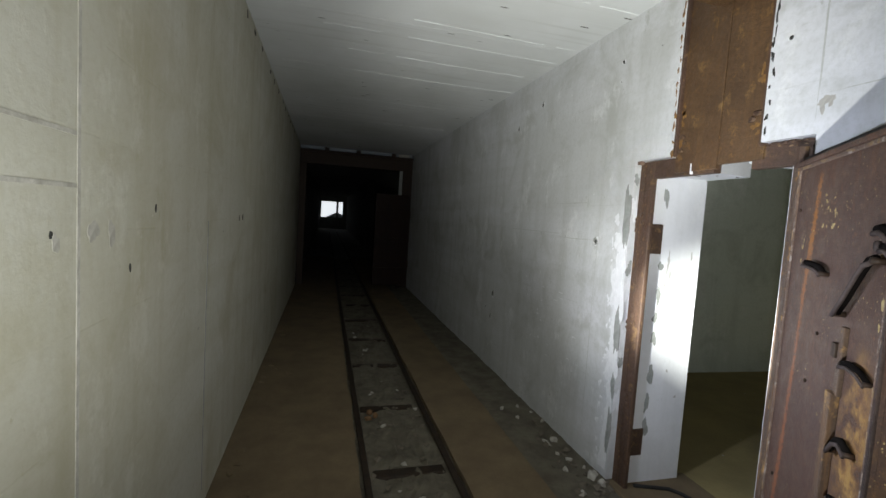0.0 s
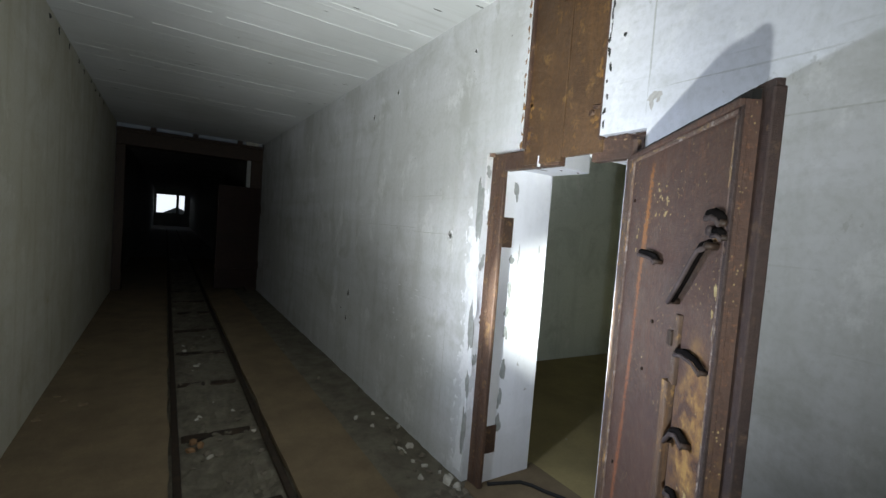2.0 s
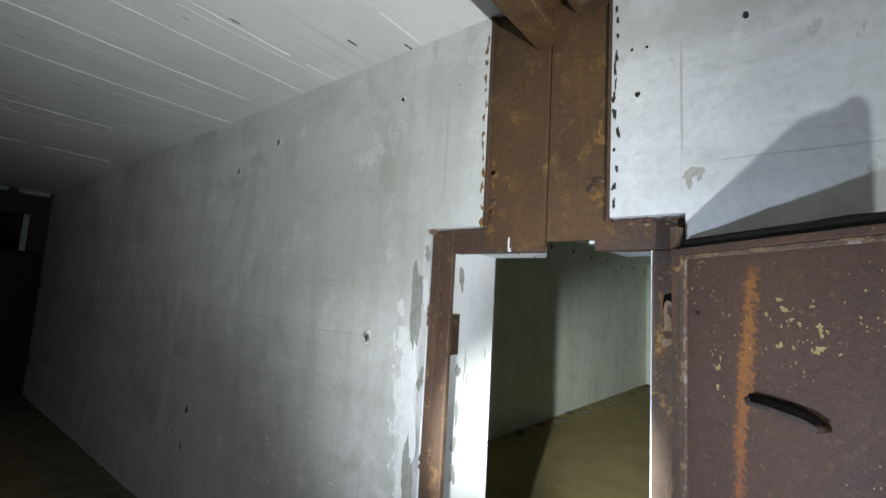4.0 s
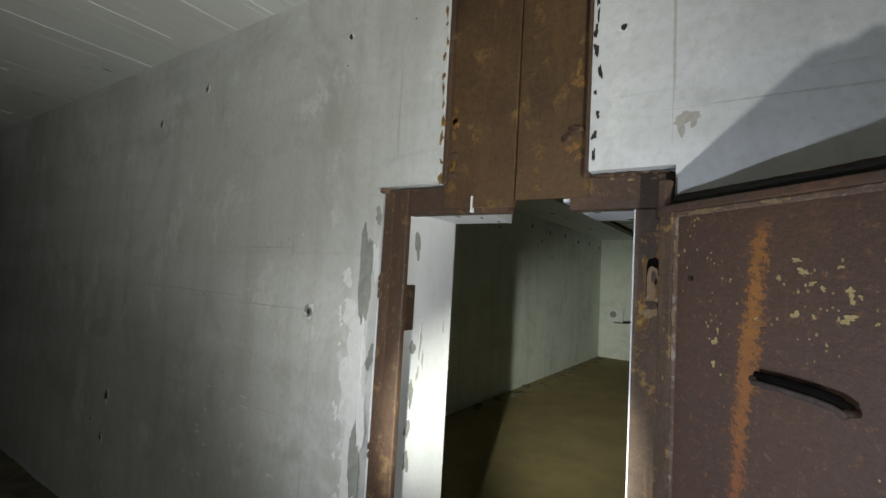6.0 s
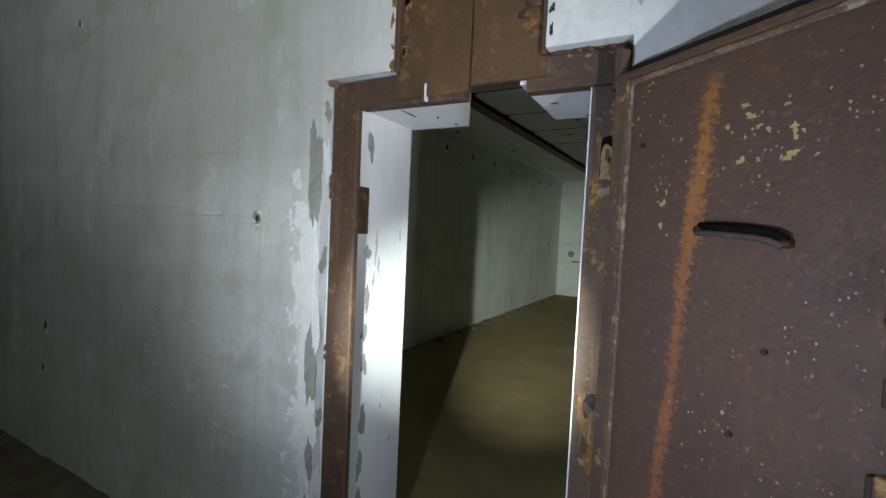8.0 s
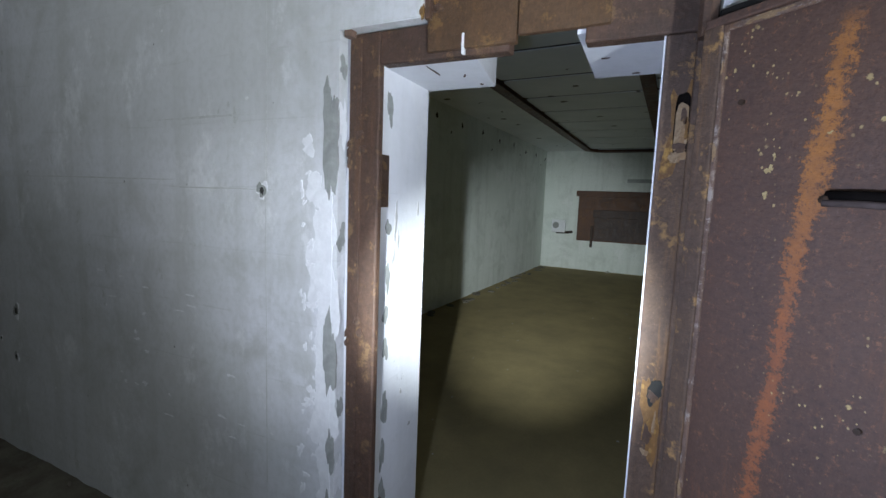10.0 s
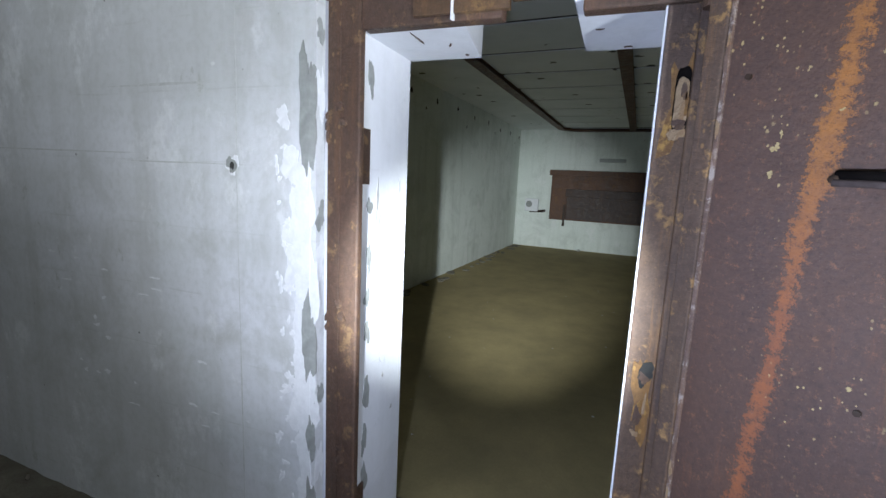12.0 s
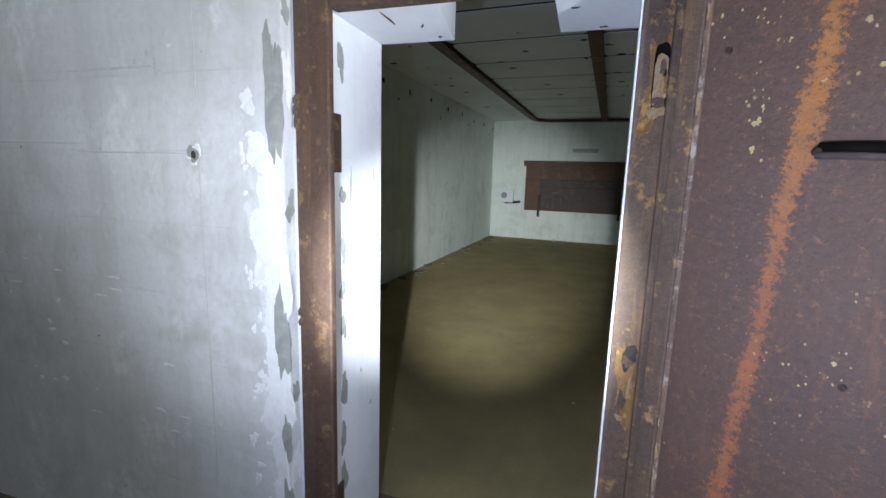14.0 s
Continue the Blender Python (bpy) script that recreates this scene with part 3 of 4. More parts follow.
for k in range(7):
    part("weld_lump", stone(rng, 0.012, rng.uniform(0.012, 0.03), rng.uniform(0.004, 0.010)), M_FRAME, door_frame).location = (2.224, 1.82 + 0.03 * k, 1.995)
keeper(1.601, 1.758, 1.842)


def broken_slot(y, z):
    """A bolt hole knocked out of the hinge post, with rust running down from it."""
    own = random.Random(17)
    hole = part("bolt_hole", blob(own, 0.034, 0.062, 0.001, 28, 0.28), M_HOLE, door_frame, "dark broken bolt hole")
    hole.location = (2.2238, y, z)
    for name, dy, dz, w, h, x, material, label in (("rust_bloom", 0.003, -0.07, 0.046, 0.215, 0.0016, M_OCHRE, "ochre rust below the bolt hole"), ("plug", 0.002, -0.014, 0.024, 0.026, -0.0010, M_FRAME, "rusty lump in the bolt hole"),
                                                   ("dent", 0.008, -0.118, 0.024, 0.040, -0.0004, M_FRAME, ""), ("dent", -0.006, -0.085, 0.008, 0.05, -0.0002, M_SHIM, ""), ("dent", 0.010, -0.165, 0.016, 0.018, -0.0004, M_SHIM, "")):
        p = part(name, blob(own, w, h, 0.001, 28, 0.35), material, hole, label)
        p.location = (x, dy, dz)


broken_slot(1.848, 1.024)
for z, h in ((1.545, 0.18), (0.27, 0.17)):
    part("strike_plate", block(2.250, 2.362, 2.734, 2.7445, z - h / 2, z + h / 2, bevel=0.002), M_FRAME, door_frame, "rust-brown strike plate on the reveal")
for z in (1.66, 1.05, 0.55):
    for dz in (-0.022, 0.022):
        part("weld_lump", stone(rng, 0.012, 0.018, 0.02), M_FRAME, door_frame).location = (frame_x, 2.748 + rng.uniform(-0.01, 0.01), z + dz)
for z in (1.655, 1.628, 1.595, 1.02, 0.985):
    part("weld_lump", stone(rng, 0.010, rng.uniform(0.004, 0.009), rng.uniform(0.014, 0.028)), M_FRAME, door_frame).location = (2.222, 2.803, z)
for k, (yy, w) in enumerate(((1.955, 0.016), (1.905, 0.022), (2.035, 0.009), (1.845, 0.012))):
    c = part("paint_chip", blob(random.Random(500 + k), w, 0.006, 0.0012, 16, 0.3), M_SHIM, door_frame, "pale chip on the lintel")
    c.location = (frame_x - 0.0002, yy, 1.985 - 0.006 * (k % 2))
# Black block puts the shade in the hinge notch into colour.
part("hinge_gap", block(2.196, 2.221, 1.772, 1.802, 1.955, 1.968, bevel=0.003), M_SHADE, door_frame, "black block as the shaded notch at the lintel's end")
part("lug", block(2.195, 2.225, 2.780, 2.81, 1.985, 2.008, bevel=0.004), M_EDGE, door_frame)
part("lintel_notch", block(2.2075, 2.2235, 2.405, 2.412, 1.90, 1.955), M_FLAKE, door_frame, "white paint run on the lintel")

# cover plate over the slot above the door
cover = thing("cover_plate", pose(0, 0, 0), "brown painted steel cover plate above the door", "cover plate")
part("sheet", block(2.212, 2.234, 2.018, 2.252, 1.935, 2.905, bevel=0.003), M_PLATE, cover)
part("sheet", block(2.210, 2.234, 2.256, 2.523, 1.915, 2.905, bevel=0.003), M_PLATE, cover)
part("edge_strip", block(2.192, 2.214, 2.016, 2.030, 1.99, 2.905, bevel=0.003), M_FRAME, cover)
part("edge_strip", block(2.190, 2.214, 2.506, 2.524, 2.0, 2.905, bevel=0.003), M_FRAME, cover)
for y, z in ((2.49, 2.10), (2.47, 2.07), (2.06, 2.14), (2.09, 2.115), (2.49, 2.03), (2.045, 2.80)):
    part("rust_lump", stone(rng, 0.010, rng.uniform(0.015, 0.03), rng.uniform(0.012, 0.02)), M_FRAME, cover).location = (2.21, y, z)

for k in range(12):
    c = part("rust_bloom", blob(rng, rng.uniform(0.012, 0.035), rng.uniform(0.02, 0.07), 0.001, 20, 0.4), M_OCHRE, cover, "ochre rust on the plate edge")
    c.location = (2.2102 if k < 7 else 2.2122, 2.494 + rng.uniform(-0.012, 0.008) if k < 7 else 2.045 + rng.uniform(-0.012, 0.03), 2.0 + rng.uniform(0.0, 0.45))

# hoist rail across the corridor ceiling
hoist = thing("hoist_rail", pose(0, 0, 0), "brown steel hoist rail under the corridor ceiling", "hoist rail")
part("lower_flange", block(XL, 2.205, 2.20, 2.31, 2.70, 2.715, bevel=0.003), M_PLATE, hoist)
part("web", block(XL, 2.205, 2.249, 2.261, 2.715, 2.86), M_PLATE, hoist)
part("upper_flange", block(XL, 2.205, 2.20, 2.31, 2.86, 2.905), M_PLATE, hoist)
part("end_bracket", block(2.12, 2.21, 2.04, 2.16, 2.80, 2.905, bevel=0.006), M_FRAME, hoist)

# reveal blocks under the slot: left one has a splayed side
bm = bmesh.new()
lo = [(2.268, 2.75), (2.268, 2.405), (2.668, 2.462), (2.668, 2.75)]
a = [bm.verts.new((x, y, OPEN_T)) for x, y in lo]
b = [bm.verts.new((x, y, 2.598)) for x, y in lo]
bm.faces.new(a), bm.faces.new(b)
for i in range(4):
    bm.faces.new([a[i], a[(i + 1) % 4], b[(i + 1) % 4], b[i]])
part("lintel_block", bm, M_REVEAL, wall_right, "white concrete lintel block with a splayed side")

# ---- steel door leaf, open about 140 degrees ----
turn = math.degrees(math.atan2(-0.785, -0.62))
door = thing("steel_door", pose(2.15, 1.81, 0, 0, 0, turn), "heavy chipped brown steel door standing wide open", "door")


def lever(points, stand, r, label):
    """A bent latch lever standing off the leaf: worn rod, black shadow bar and two pegs."""
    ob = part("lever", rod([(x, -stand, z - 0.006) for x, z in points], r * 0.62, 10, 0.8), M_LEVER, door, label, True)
    # Black bar stands in for the shadow the lever throws on the leaf.
    part("shadow_bar", rod([(x, -stand * 0.62, z + 0.005) for x, z in points], r * 1.1, 10, 0.75), M_SHADE, ob, "black bar as the shadow cast by the lever", True)
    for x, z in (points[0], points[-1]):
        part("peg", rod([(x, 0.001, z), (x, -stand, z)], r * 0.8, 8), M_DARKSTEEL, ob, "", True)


part("face", block(0.0, 0.790, 0.0, 0.010, 0.07, 1.885), M_DOOR, door, "chipped brown steel sheet with an orange rust run")
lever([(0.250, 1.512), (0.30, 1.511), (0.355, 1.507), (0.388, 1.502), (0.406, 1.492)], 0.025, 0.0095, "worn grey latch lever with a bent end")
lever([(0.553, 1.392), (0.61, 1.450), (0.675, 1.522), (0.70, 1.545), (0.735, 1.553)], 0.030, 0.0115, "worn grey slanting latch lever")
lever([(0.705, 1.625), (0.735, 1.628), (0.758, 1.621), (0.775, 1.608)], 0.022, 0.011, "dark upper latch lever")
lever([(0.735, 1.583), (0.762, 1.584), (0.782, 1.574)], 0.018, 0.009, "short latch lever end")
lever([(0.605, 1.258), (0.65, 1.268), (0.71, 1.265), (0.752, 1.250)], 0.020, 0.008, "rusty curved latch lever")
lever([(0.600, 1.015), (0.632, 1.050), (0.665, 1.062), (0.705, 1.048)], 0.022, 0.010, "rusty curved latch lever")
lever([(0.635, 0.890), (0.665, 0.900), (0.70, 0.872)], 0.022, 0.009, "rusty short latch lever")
for a in ((0.012, 0.04, 0.08, 1.87), (0.75, 0.780, 0.08, 1.87), (0.04, 0.75, 0.08, 0.11), (0.04, 0.75, 1.84, 1.87)):
    part("rib", block(a[0], a[1], 0.0105, 0.0335, a[2], a[3]), M_DARKSTEEL, door)
part("top_cap", block(0.0, 0.790, 0.0105, 0.0335, 1.8705, 1.884), M_DOOR, door)
part("outer_cap", block(0.7805, 0.790, 0.0105, 0.0335, 0.08, 1.8700), M_DOOR, door)
part("rear_plate", block(0.0, 0.828, 0.034, 0.062, 0.05, 1.905, bevel=0.004), M_REAR, door)
# Black wavy strip puts the shaded gap above the leaf into colour.
bm = bmesh.new()
gap_strip = []
for k in range(61):
    u = 0.012 + 0.775 * k / 60
    top = 1.9085 + 0.0035 * noise.noise((u * 14.0, 1.0, 0.0)) + 0.0015 * noise.noise((u * 60.0, 4.0, 0.0))
    gap_strip.append([bm.verts.new(p) for p in ((u, 0.013, 1.8835), (u, 0.013, top), (u, 0.0325, top + 0.001), (u, 0.0325, 1.8835))])
for a, b in zip(gap_strip, gap_strip[1:]):
    for k in range(4):
        bm.faces.new([a[k], b[k], b[(k + 1) % 4], a[(k + 1) % 4]])
bm.faces.new(gap_strip[0]), bm.faces.new(gap_strip[-1])
part("top_gap_strip", bm, M_CABLE_GAP, door, "black strip as the shaded gap along the top edge")
bm = bmesh.new()
strip = []
for k in range(61):
    u = 0.828 * k / 60
    top = 1.921 + 0.004 * noise.noise((u * 11.0, 7.0, 0.0)) + 0.002 * noise.noise((u * 50.0, 2.0, 0.0))
    strip.append([bm.verts.new(p) for p in ((u, 0.037, 1.904), (u, 0.037, top), (u, 0.055, top), (u, 0.055, 1.904))])
for a, b in zip(strip, strip[1:]):
    for k in range(4):
        bm.faces.new([a[k], b[k], b[(k + 1) % 4], a[(k + 1) % 4]])
bm.faces.new(strip[0]), bm.faces.new(strip[-1])
part("top_strip", bm, M_REAR, door, "corroded ragged strip above the dark gap")
part("edge_bead", block(0.036, 0.046, -0.006, 0.001, 0.09, 1.868, bevel=0.002), M_EDGE, door, "worn pale bead along the hinge edge")
part("hinge_strip", block(-0.006, 0.036, -0.010, 0.001, 0.08, 1.875, bevel=0.004), M_POST, door)
part("top_bead", block(0.046, 0.790, -0.008, 0.001, 1.855, 1.868, bevel=0.003), M_EDGE, door, "worn bead along the top")
part("top_flange", block(0.0, 0.790, -0.014, 0.002, 1.868, 1.887, bevel=0.004), M_DOOR, door)
part("outer_bead", block(0.765, 0.775, -0.007, 0.001, 0.09, 1.857, bevel=0.003), M_EDGE, door, "worn bead along the outer edge")
part("outer_flange", block(0.775, 0.790, -0.008, 0.002, 0.08, 1.875, bevel=0.003), M_REAR, door)
edge = random.Random(21)
for k in range(16):
    along = edge.uniform(0.06, 0.76)
    c = part("paint_chip", blob(edge, edge.uniform(0.008, 0.045), edge.uniform(0.004, 0.010), 0.0012, 16, 0.4, "y"), M_SHIM if k % 3 else M_EDGE, door, "pale chipped paint on the bead")
    c.location = (along, -0.0078, 1.8615 + edge.uniform(-0.003, 0.003))
for k in range(18):
    c = part("paint_chip", blob(edge, edge.uniform(0.004, 0.009), edge.uniform(0.012, 0.06), 0.0012, 16, 0.4, "y"), M_SHIM if k % 3 else M_EDGE, door, "pale chipped paint on the bead")
    c.location = (0.770 if k % 2 else 0.041, -0.0066, edge.uniform(0.5, 1.83))
part("hinge_pin", rod([(-0.01, 0.01, 1.86), (-0.01, 0.01, 1.955)], 0.02), M_FRAME, door)
part("hinge_pin", rod([(-0.01, 0.01, 0.08), (-0.01, 0.01, 0.2)], 0.02), M_FRAME, door)


part("lever_hub", rod([(0.712, 0.0, 1.590), (0.712, -0.016, 1.590)], 0.013, 12), M_LEVER, door, "worn grey lever hub", True)
part("rust_bloom", blob(random.Random(77), 0.034, 0.036, 0.0012, 20, 0.4, "y"), M_OCHRE, door, "ochre rust beside the lever hub").location = (0.722, 0.0, 1.572)
part("lock_lug", block(0.545, 0.570, -0.020, 0.002, 1.268, 1.310, bevel=0.003), M_DARKSTEEL, door, "dark square lock lug")
part("lock_strip", block(0.545, 0.585, -0.022, 0.002, 0.15, 1.17, bevel=0.004), M_POST, door, "greyish purple lock strip")
part("lock_strip_head", block(0.566, 0.594, -0.012, 0.002, 1.165, 1.36, bevel=0.003), M_POST, door)
part("lock_catch", block(0.534, 0.546, -0.016, 0.002, 1.09, 1.165, bevel=0.003), M_DARKSTEEL, door, "dark catch beside the lock strip")
for k, (cx, cz, w, h) in enumerate(((0.395, 1.644, 0.026, 0.017), (0.323, 1.724, 0.017, 0.016), (0.312, 1.643, 0.019, 0.013), (0.149, 1.569, 0.015, 0.017), (0.146, 1.520, 0.013, 0.013),
                                    (0.313, 1.745, 0.022, 0.007), (0.340, 1.702, 0.012, 0.010), (0.357, 1.694, 0.013, 0.008), (0.398, 1.690, 0.017, 0.016), (0.384, 1.732, 0.010, 0.008),
                                    (0.343, 1.642, 0.008, 0.008), (0.412, 1.682, 0.007, 0.009), (0.155, 1.594, 0.006, 0.014), (0.434, 1.640, 0.007, 0.007), (0.238, 1.628, 0.008, 0.006),
                                    (0.757, 1.447, 0.026, 0.058), (0.742, 1.392, 0.012, 0.018), (0.752, 1.350, 0.009, 0.026), (0.700, 0.905, 0.026, 0.040), (0.690, 0.840, 0.030, 0.055))):
    chip = part("paint_chip", blob(random.Random(900 + k), w * 0.82, h * 0.82, 0.0009, 30, 0.55, "y"), M_CHIP, door, "pale yellow chipped paint")
    chip.location = (cx, 0.0, cz)
for s, z in ((0.085, 1.705), (0.38, 1.30), (0.33, 1.13), (0.12, 0.70)):
    part("rivet", rod([(s, -0.006, z), (s, 0.002, z)], 0.006), M_DARKSTEEL, door)

# ---- worn places on the wall beside the frame ----
def wall_patch(name, y, z, w, h, material, thick, label="", rag=0.25, seed=0):
    p = part(name, blob(random.Random(seed or int(y * 1000 + z * 777)), w, h, thick, 44, rag), material, wall_right, label)
    p.location = (XR, y, z)
    return p


for y, z, w, h in ((2.852, 1.66, 0.058, 0.40), (2.847, 0.95, 0.05, 0.30), (2.838, 0.60, 0.03, 0.16), (2.842, 0.30, 0.045, 0.26)):
    wall_patch("plaster_loss", y, z, w, h, M_CEMENT, 0.0048, "bare grey cement where the limewash has broken off")
for k, (y, z, w, h) in enumerate(((2.945, 1.65, 0.055, 0.06), (2.91, 1.50, 0.08, 0.13), (2.885, 1.33, 0.10, 0.25), (2.86, 1.05, 0.09, 0.36), (2.865, 0.72, 0.10, 0.24), (2.90, 1.18, 0.07, 0.16), (2.86, 0.42, 0.06, 0.3))):
    wall_patch("limewash_patch", y, z, w, h, M_FLAKE, 0.0012 + 0.0003 * k, "fresh white limewash patch", 0.35)
rag = random.Random(11)
bm = bmesh.new()
lo = []
for k in range(261):
    z = 0.04 + 1.56 * k / 260
    wide = 0.030 + 0.028 * noise.noise((z * 2.6, 0.3, 0.0)) + 0.022 * noise.noise((z * 8.0, 5.0, 0.0)) + 0.012 * noise.noise((z * 25.0, 9.0, 0.0)) + 0.005 * noise.noise((z * 80.0, 2.0, 0.0))
    left = 2.872 + max(0.004, wide) * min(1.0, (1.6 - z) * 9)
    right = 2.842 + 0.008 * noise.noise((z * 12.0, 3.0, 0.0)) + 0.004 * noise.noise((z * 50.0, 1.0, 0.0))
    lo.append([bm.verts.new((x, y, z)) for x, y in ((XR + 0.001, left), (XR - 0.0034, left - 0.001), (XR - 0.0034, right), (XR + 0.001, right))])
for p, q in zip(lo, lo[1:]):
    for k in range(3):
        bm.faces.new([p[k], q[k], q[k + 1], p[k + 1]])
part("limewash_band", bm, M_FLAKE, wall_right, "fresh white limewash flaking beside the frame")
for k in range(30):
    z = 0.08 + 1.5 * k / 30 + rag.uniform(-0.04, 0.04)
    wall_patch("limewash_patch", 2.915 + rag.uniform(-0.02, 0.06), z, rag.uniform(0.008, 0.035), rag.uniform(0.008, 0.05), M_FLAKE, 0.0022 + 0.00003 * k, "fresh white limewash patch", 0.5, 200 + k)
for k, z in enumerate((1.9, 1.72, 1.35, 1.22, 0.75, 0.5)):
    p = part("limewash_patch", blob(random.Random(300 + k), 0.04, rag.uniform(0.06, 0.16), 0.001, 20, 0.35, "y"), M_FLAKE if k % 2 else M_CEMENT, wall_right, "patched edge beside the frame")
    p.location = (2.213, 2.822, z)
for a, b, z in ((3.16, 3.8, 1.765), (3.19, 3.62, 1.500), (3.7, 4.75, 1.530), (1.15, 1.74, 2.155), (0.6, 1.42, 1.975)):
    wall_patch("board_joint", (a + b) / 2, z, b - a, 0.006, M_JOINT, 0.0004, "faint joint of the shutter boards", 0.45)
for y, a, b in ((3.134, 1.56, 2.1), (3.138, 0.25, 1.42), (1.80, 2.1, 2.6)):
    wall_patch("board_joint", y, (a + b) / 2, 0.006, b - a, M_JOINT, 0.0005, "", 0.45)
for k in range(14):
    p = wall_patch("peeled_edge", 2.004 + rag.uniform(-0.012, 0.006), 2.06 + 0.058 * k + rag.uniform(-0.02, 0.02), rag.uniform(0.006, 0.016), rag.uniform(0.015, 0.05), M_HOLE, 0.0012, "dark peeled edge", 0.4, 400 + k)
    p = wall_patch("peeled_edge", 2.533 + rag.uniform(-0.004, 0.006), 2.03 + 0.06 * k + rag.uniform(-0.02, 0.02), rag.uniform(0.006, 0.014), rag.uniform(0.015, 0.05), M_OCHRE, 0.0042, "rust-stained plaster edge", 0.4, 430 + k)
part("plaster_band", block(2.187, 2.192, 2.526, 2.73, 2.01, 2.90, bevel=0.0015), M_WALL, wall_right, "smooth white band beside the cover plate")
for y, z, r in ((3.154, 1.496, 0.019), (4.59, 2.504, 0.016), (4.108, 2.635, 0.016), (4.972, 0.802, 0.024), (5.0, 0.54, 0.017), (1.93, 2.415, 0.010), (1.629, 2.586, 0.011),
                (1.902, 2.574, 0.006), (1.949, 2.578, 0.006), (5.16, 0.62, 0.010), (3.02, 2.66, 0.012)):
    big = r > 0.015
    ring = wall_patch("chipped_rim", y, z, r * (2.5 if big else 2.2), r * (3.0 if big else 2.5), M_FLAKE, 0.0024, "white chipped rim of a drill hole", 0.35)
    if big:
        crater = part("crater", blob(random.Random(int(z * 500)), r * 2.2, r * 2.8, 0.0010, 28, 0.25), M_CEMENT, ring, "grey broken concrete")
        crater.location = (-0.0024, 0.003, 0.003)
    hole = part("drill_hole", blob(random.Random(int(z * 999)), r * (0.9 if big else 1.5), r * (1.5 if big else 2.0), 0.0012, 16, 0.2), M_HOLE, ring)
    hole.location = (-0.0034 if big else -0.0025, 0, 0)
for k in range(22):
    wall_patch("scrape", rag.uniform(3.25, 4.2), rag.uniform(0.5, 1.12), rag.uniform(0.012, 0.05), rag.uniform(0.004, 0.014), M_FLAKE, 0.0008 + 0.00002 * k, "white scrape on the limewash", 0.5, 700 + k)
stain = wall_patch("damp_stain", 1.767, 2.128, 0.052, 0.036, M_DRIP, 0.0011, "grey-brown damp mark with drips above the door", 0.3)
for dy, w, h, low in ((0.013, 0.020, 0.052, 0.022), (-0.016, 0.015, 0.034, 0.012)):
    drip = part("drip", blob(random.Random(int(h * 1000)), w, h, 0.0009, 24, 0.25), M_DRIP, stain)
    drip.location = (-0.0004, dy, -low)
for i, (z, h) in enumerate(((1.80, 0.10), (1.38, 0.05), (1.20, 0.09), (1.06, 0.06), (0.93, 0.08), (0.70, 0.14), (0.52, 0.10), (0.36, 0.12))):
    p = part("paint_loss", blob(random.Random(40 + i), 0.036, h * 1.1, 0.0015, 22, 0.3, "y"), M_CEMENT, wall_right, "grey bare spot on the white reveal")
    p.location = (2.372 + 0.004 * (i % 3), OPEN_L, z)
for i, (x, z, w, h) in enumerate(((2.43, 1.40, 0.020, 0.12), (2.45, 1.33, 0.014, 0.09), (2.42, 1.27, 0.016, 0.06), (2.60, 1.45, 0.008, 0.07), (2.58, 0.55, 0.02, 0.012), (2.50, 0.72, 0.012, 0.02))):
    p = part("scuff", blob(random.Random(70 + i), w, h, 0.0008, 24, 0.45, "y"), M_STAIN, wall_right, "grey scuff on the white reveal")
    p.location = (x, OPEN_L, z)
for i, (x, y, w, h) in enumerate(((2.42, 2.60, 0.08, 0.008), (2.50, 2.52, 0.03, 0.008), (2.62, 2.50, 0.018, 0.012), (2.63, 1.97, 0.02, 0.012), (2.45, 2.05, 0.02, 0.01))):
    p = part("soffit_crack", blob(random.Random(60 + i), w, h, 0.0015, 16, 0.4, "z"), M_FRAME, wall_right)
    p.matrix_basis = pose(x, y, OPEN_T - 0.0005, 180, 0, 20 * i)

# left wall: joints, holes under the ceiling
def left_patch(name, y, z, w, h, material, thick, label="", rag=0.25):
    p = part(name, blob(random.Random(int(y * 1000 + z * 313)), w, h, thick, 22, rag), material, wall_left, label)
    p.matrix_basis = pose(XL, y, z, 0, 0, 180)
    return p


part("lime_seam", block(XL - 0.002, XL + 0.0018, 1.703, 1.717, 0.0, 2.9), M_PLASTER_CHIP, wall_left, "pale vertical lime seam")
for z in (1.73, 1.61):
    part("lime_seam", block(XL - 0.002, XL + 0.0012, 0.4, 1.704, z - 0.005, z + 0.005), M_PLASTER_CHIP, wall_left)
part("joint", block(XL - 0.002, XL + 0.002, 2.905, 2.913, 0.1, 1.50), M_CEMENT, wall_left, "thin grey board joint")
for y, z, r in ((3.85, 1.505, 0.020), (3.72, 1.50, 0.014), (2.2, 1.56, 0.010), (1.60, 1.50, 0.008), (2.0, 1.38, 0.010)):
    left_patch("drill_hole", y, z, r * 1.2, r * 2.4, M_HOLE, 0.002)
for i in range(13):
    y = 3.3 + i * 0.42 + rng.uniform(-0.08, 0.08)
    left_patch("anchor_hole", y, CEIL - 0.045 + rng.uniform(-0.015, 0.015), rng.uniform(0.03, 0.055), rng.uniform(0.03, 0.05), M_HOLE, 0.003, "dark knocked-out anchor hole", 0.4)
for y, z, w, h in ((1.78, 1.50, 0.05, 0.06), (1.88, 1.49, 0.04, 0.07), (1.62, 1.48, 0.03, 0.04)):
    left_patch("lime_smear", y, z, w, h, M_PLASTER_CHIP, 0.0007, "white lime smear")

# ---- store room behind the door, slightly askew to the corridor ----
ROOM = pose(2.68, 0, 0, 0, 0, -2.6)
RL, RR, RF, RC = 4.63, 0.90, 9.02, 2.77


def room_part(ob):
    ob.matrix_world = ROOM
    return ob


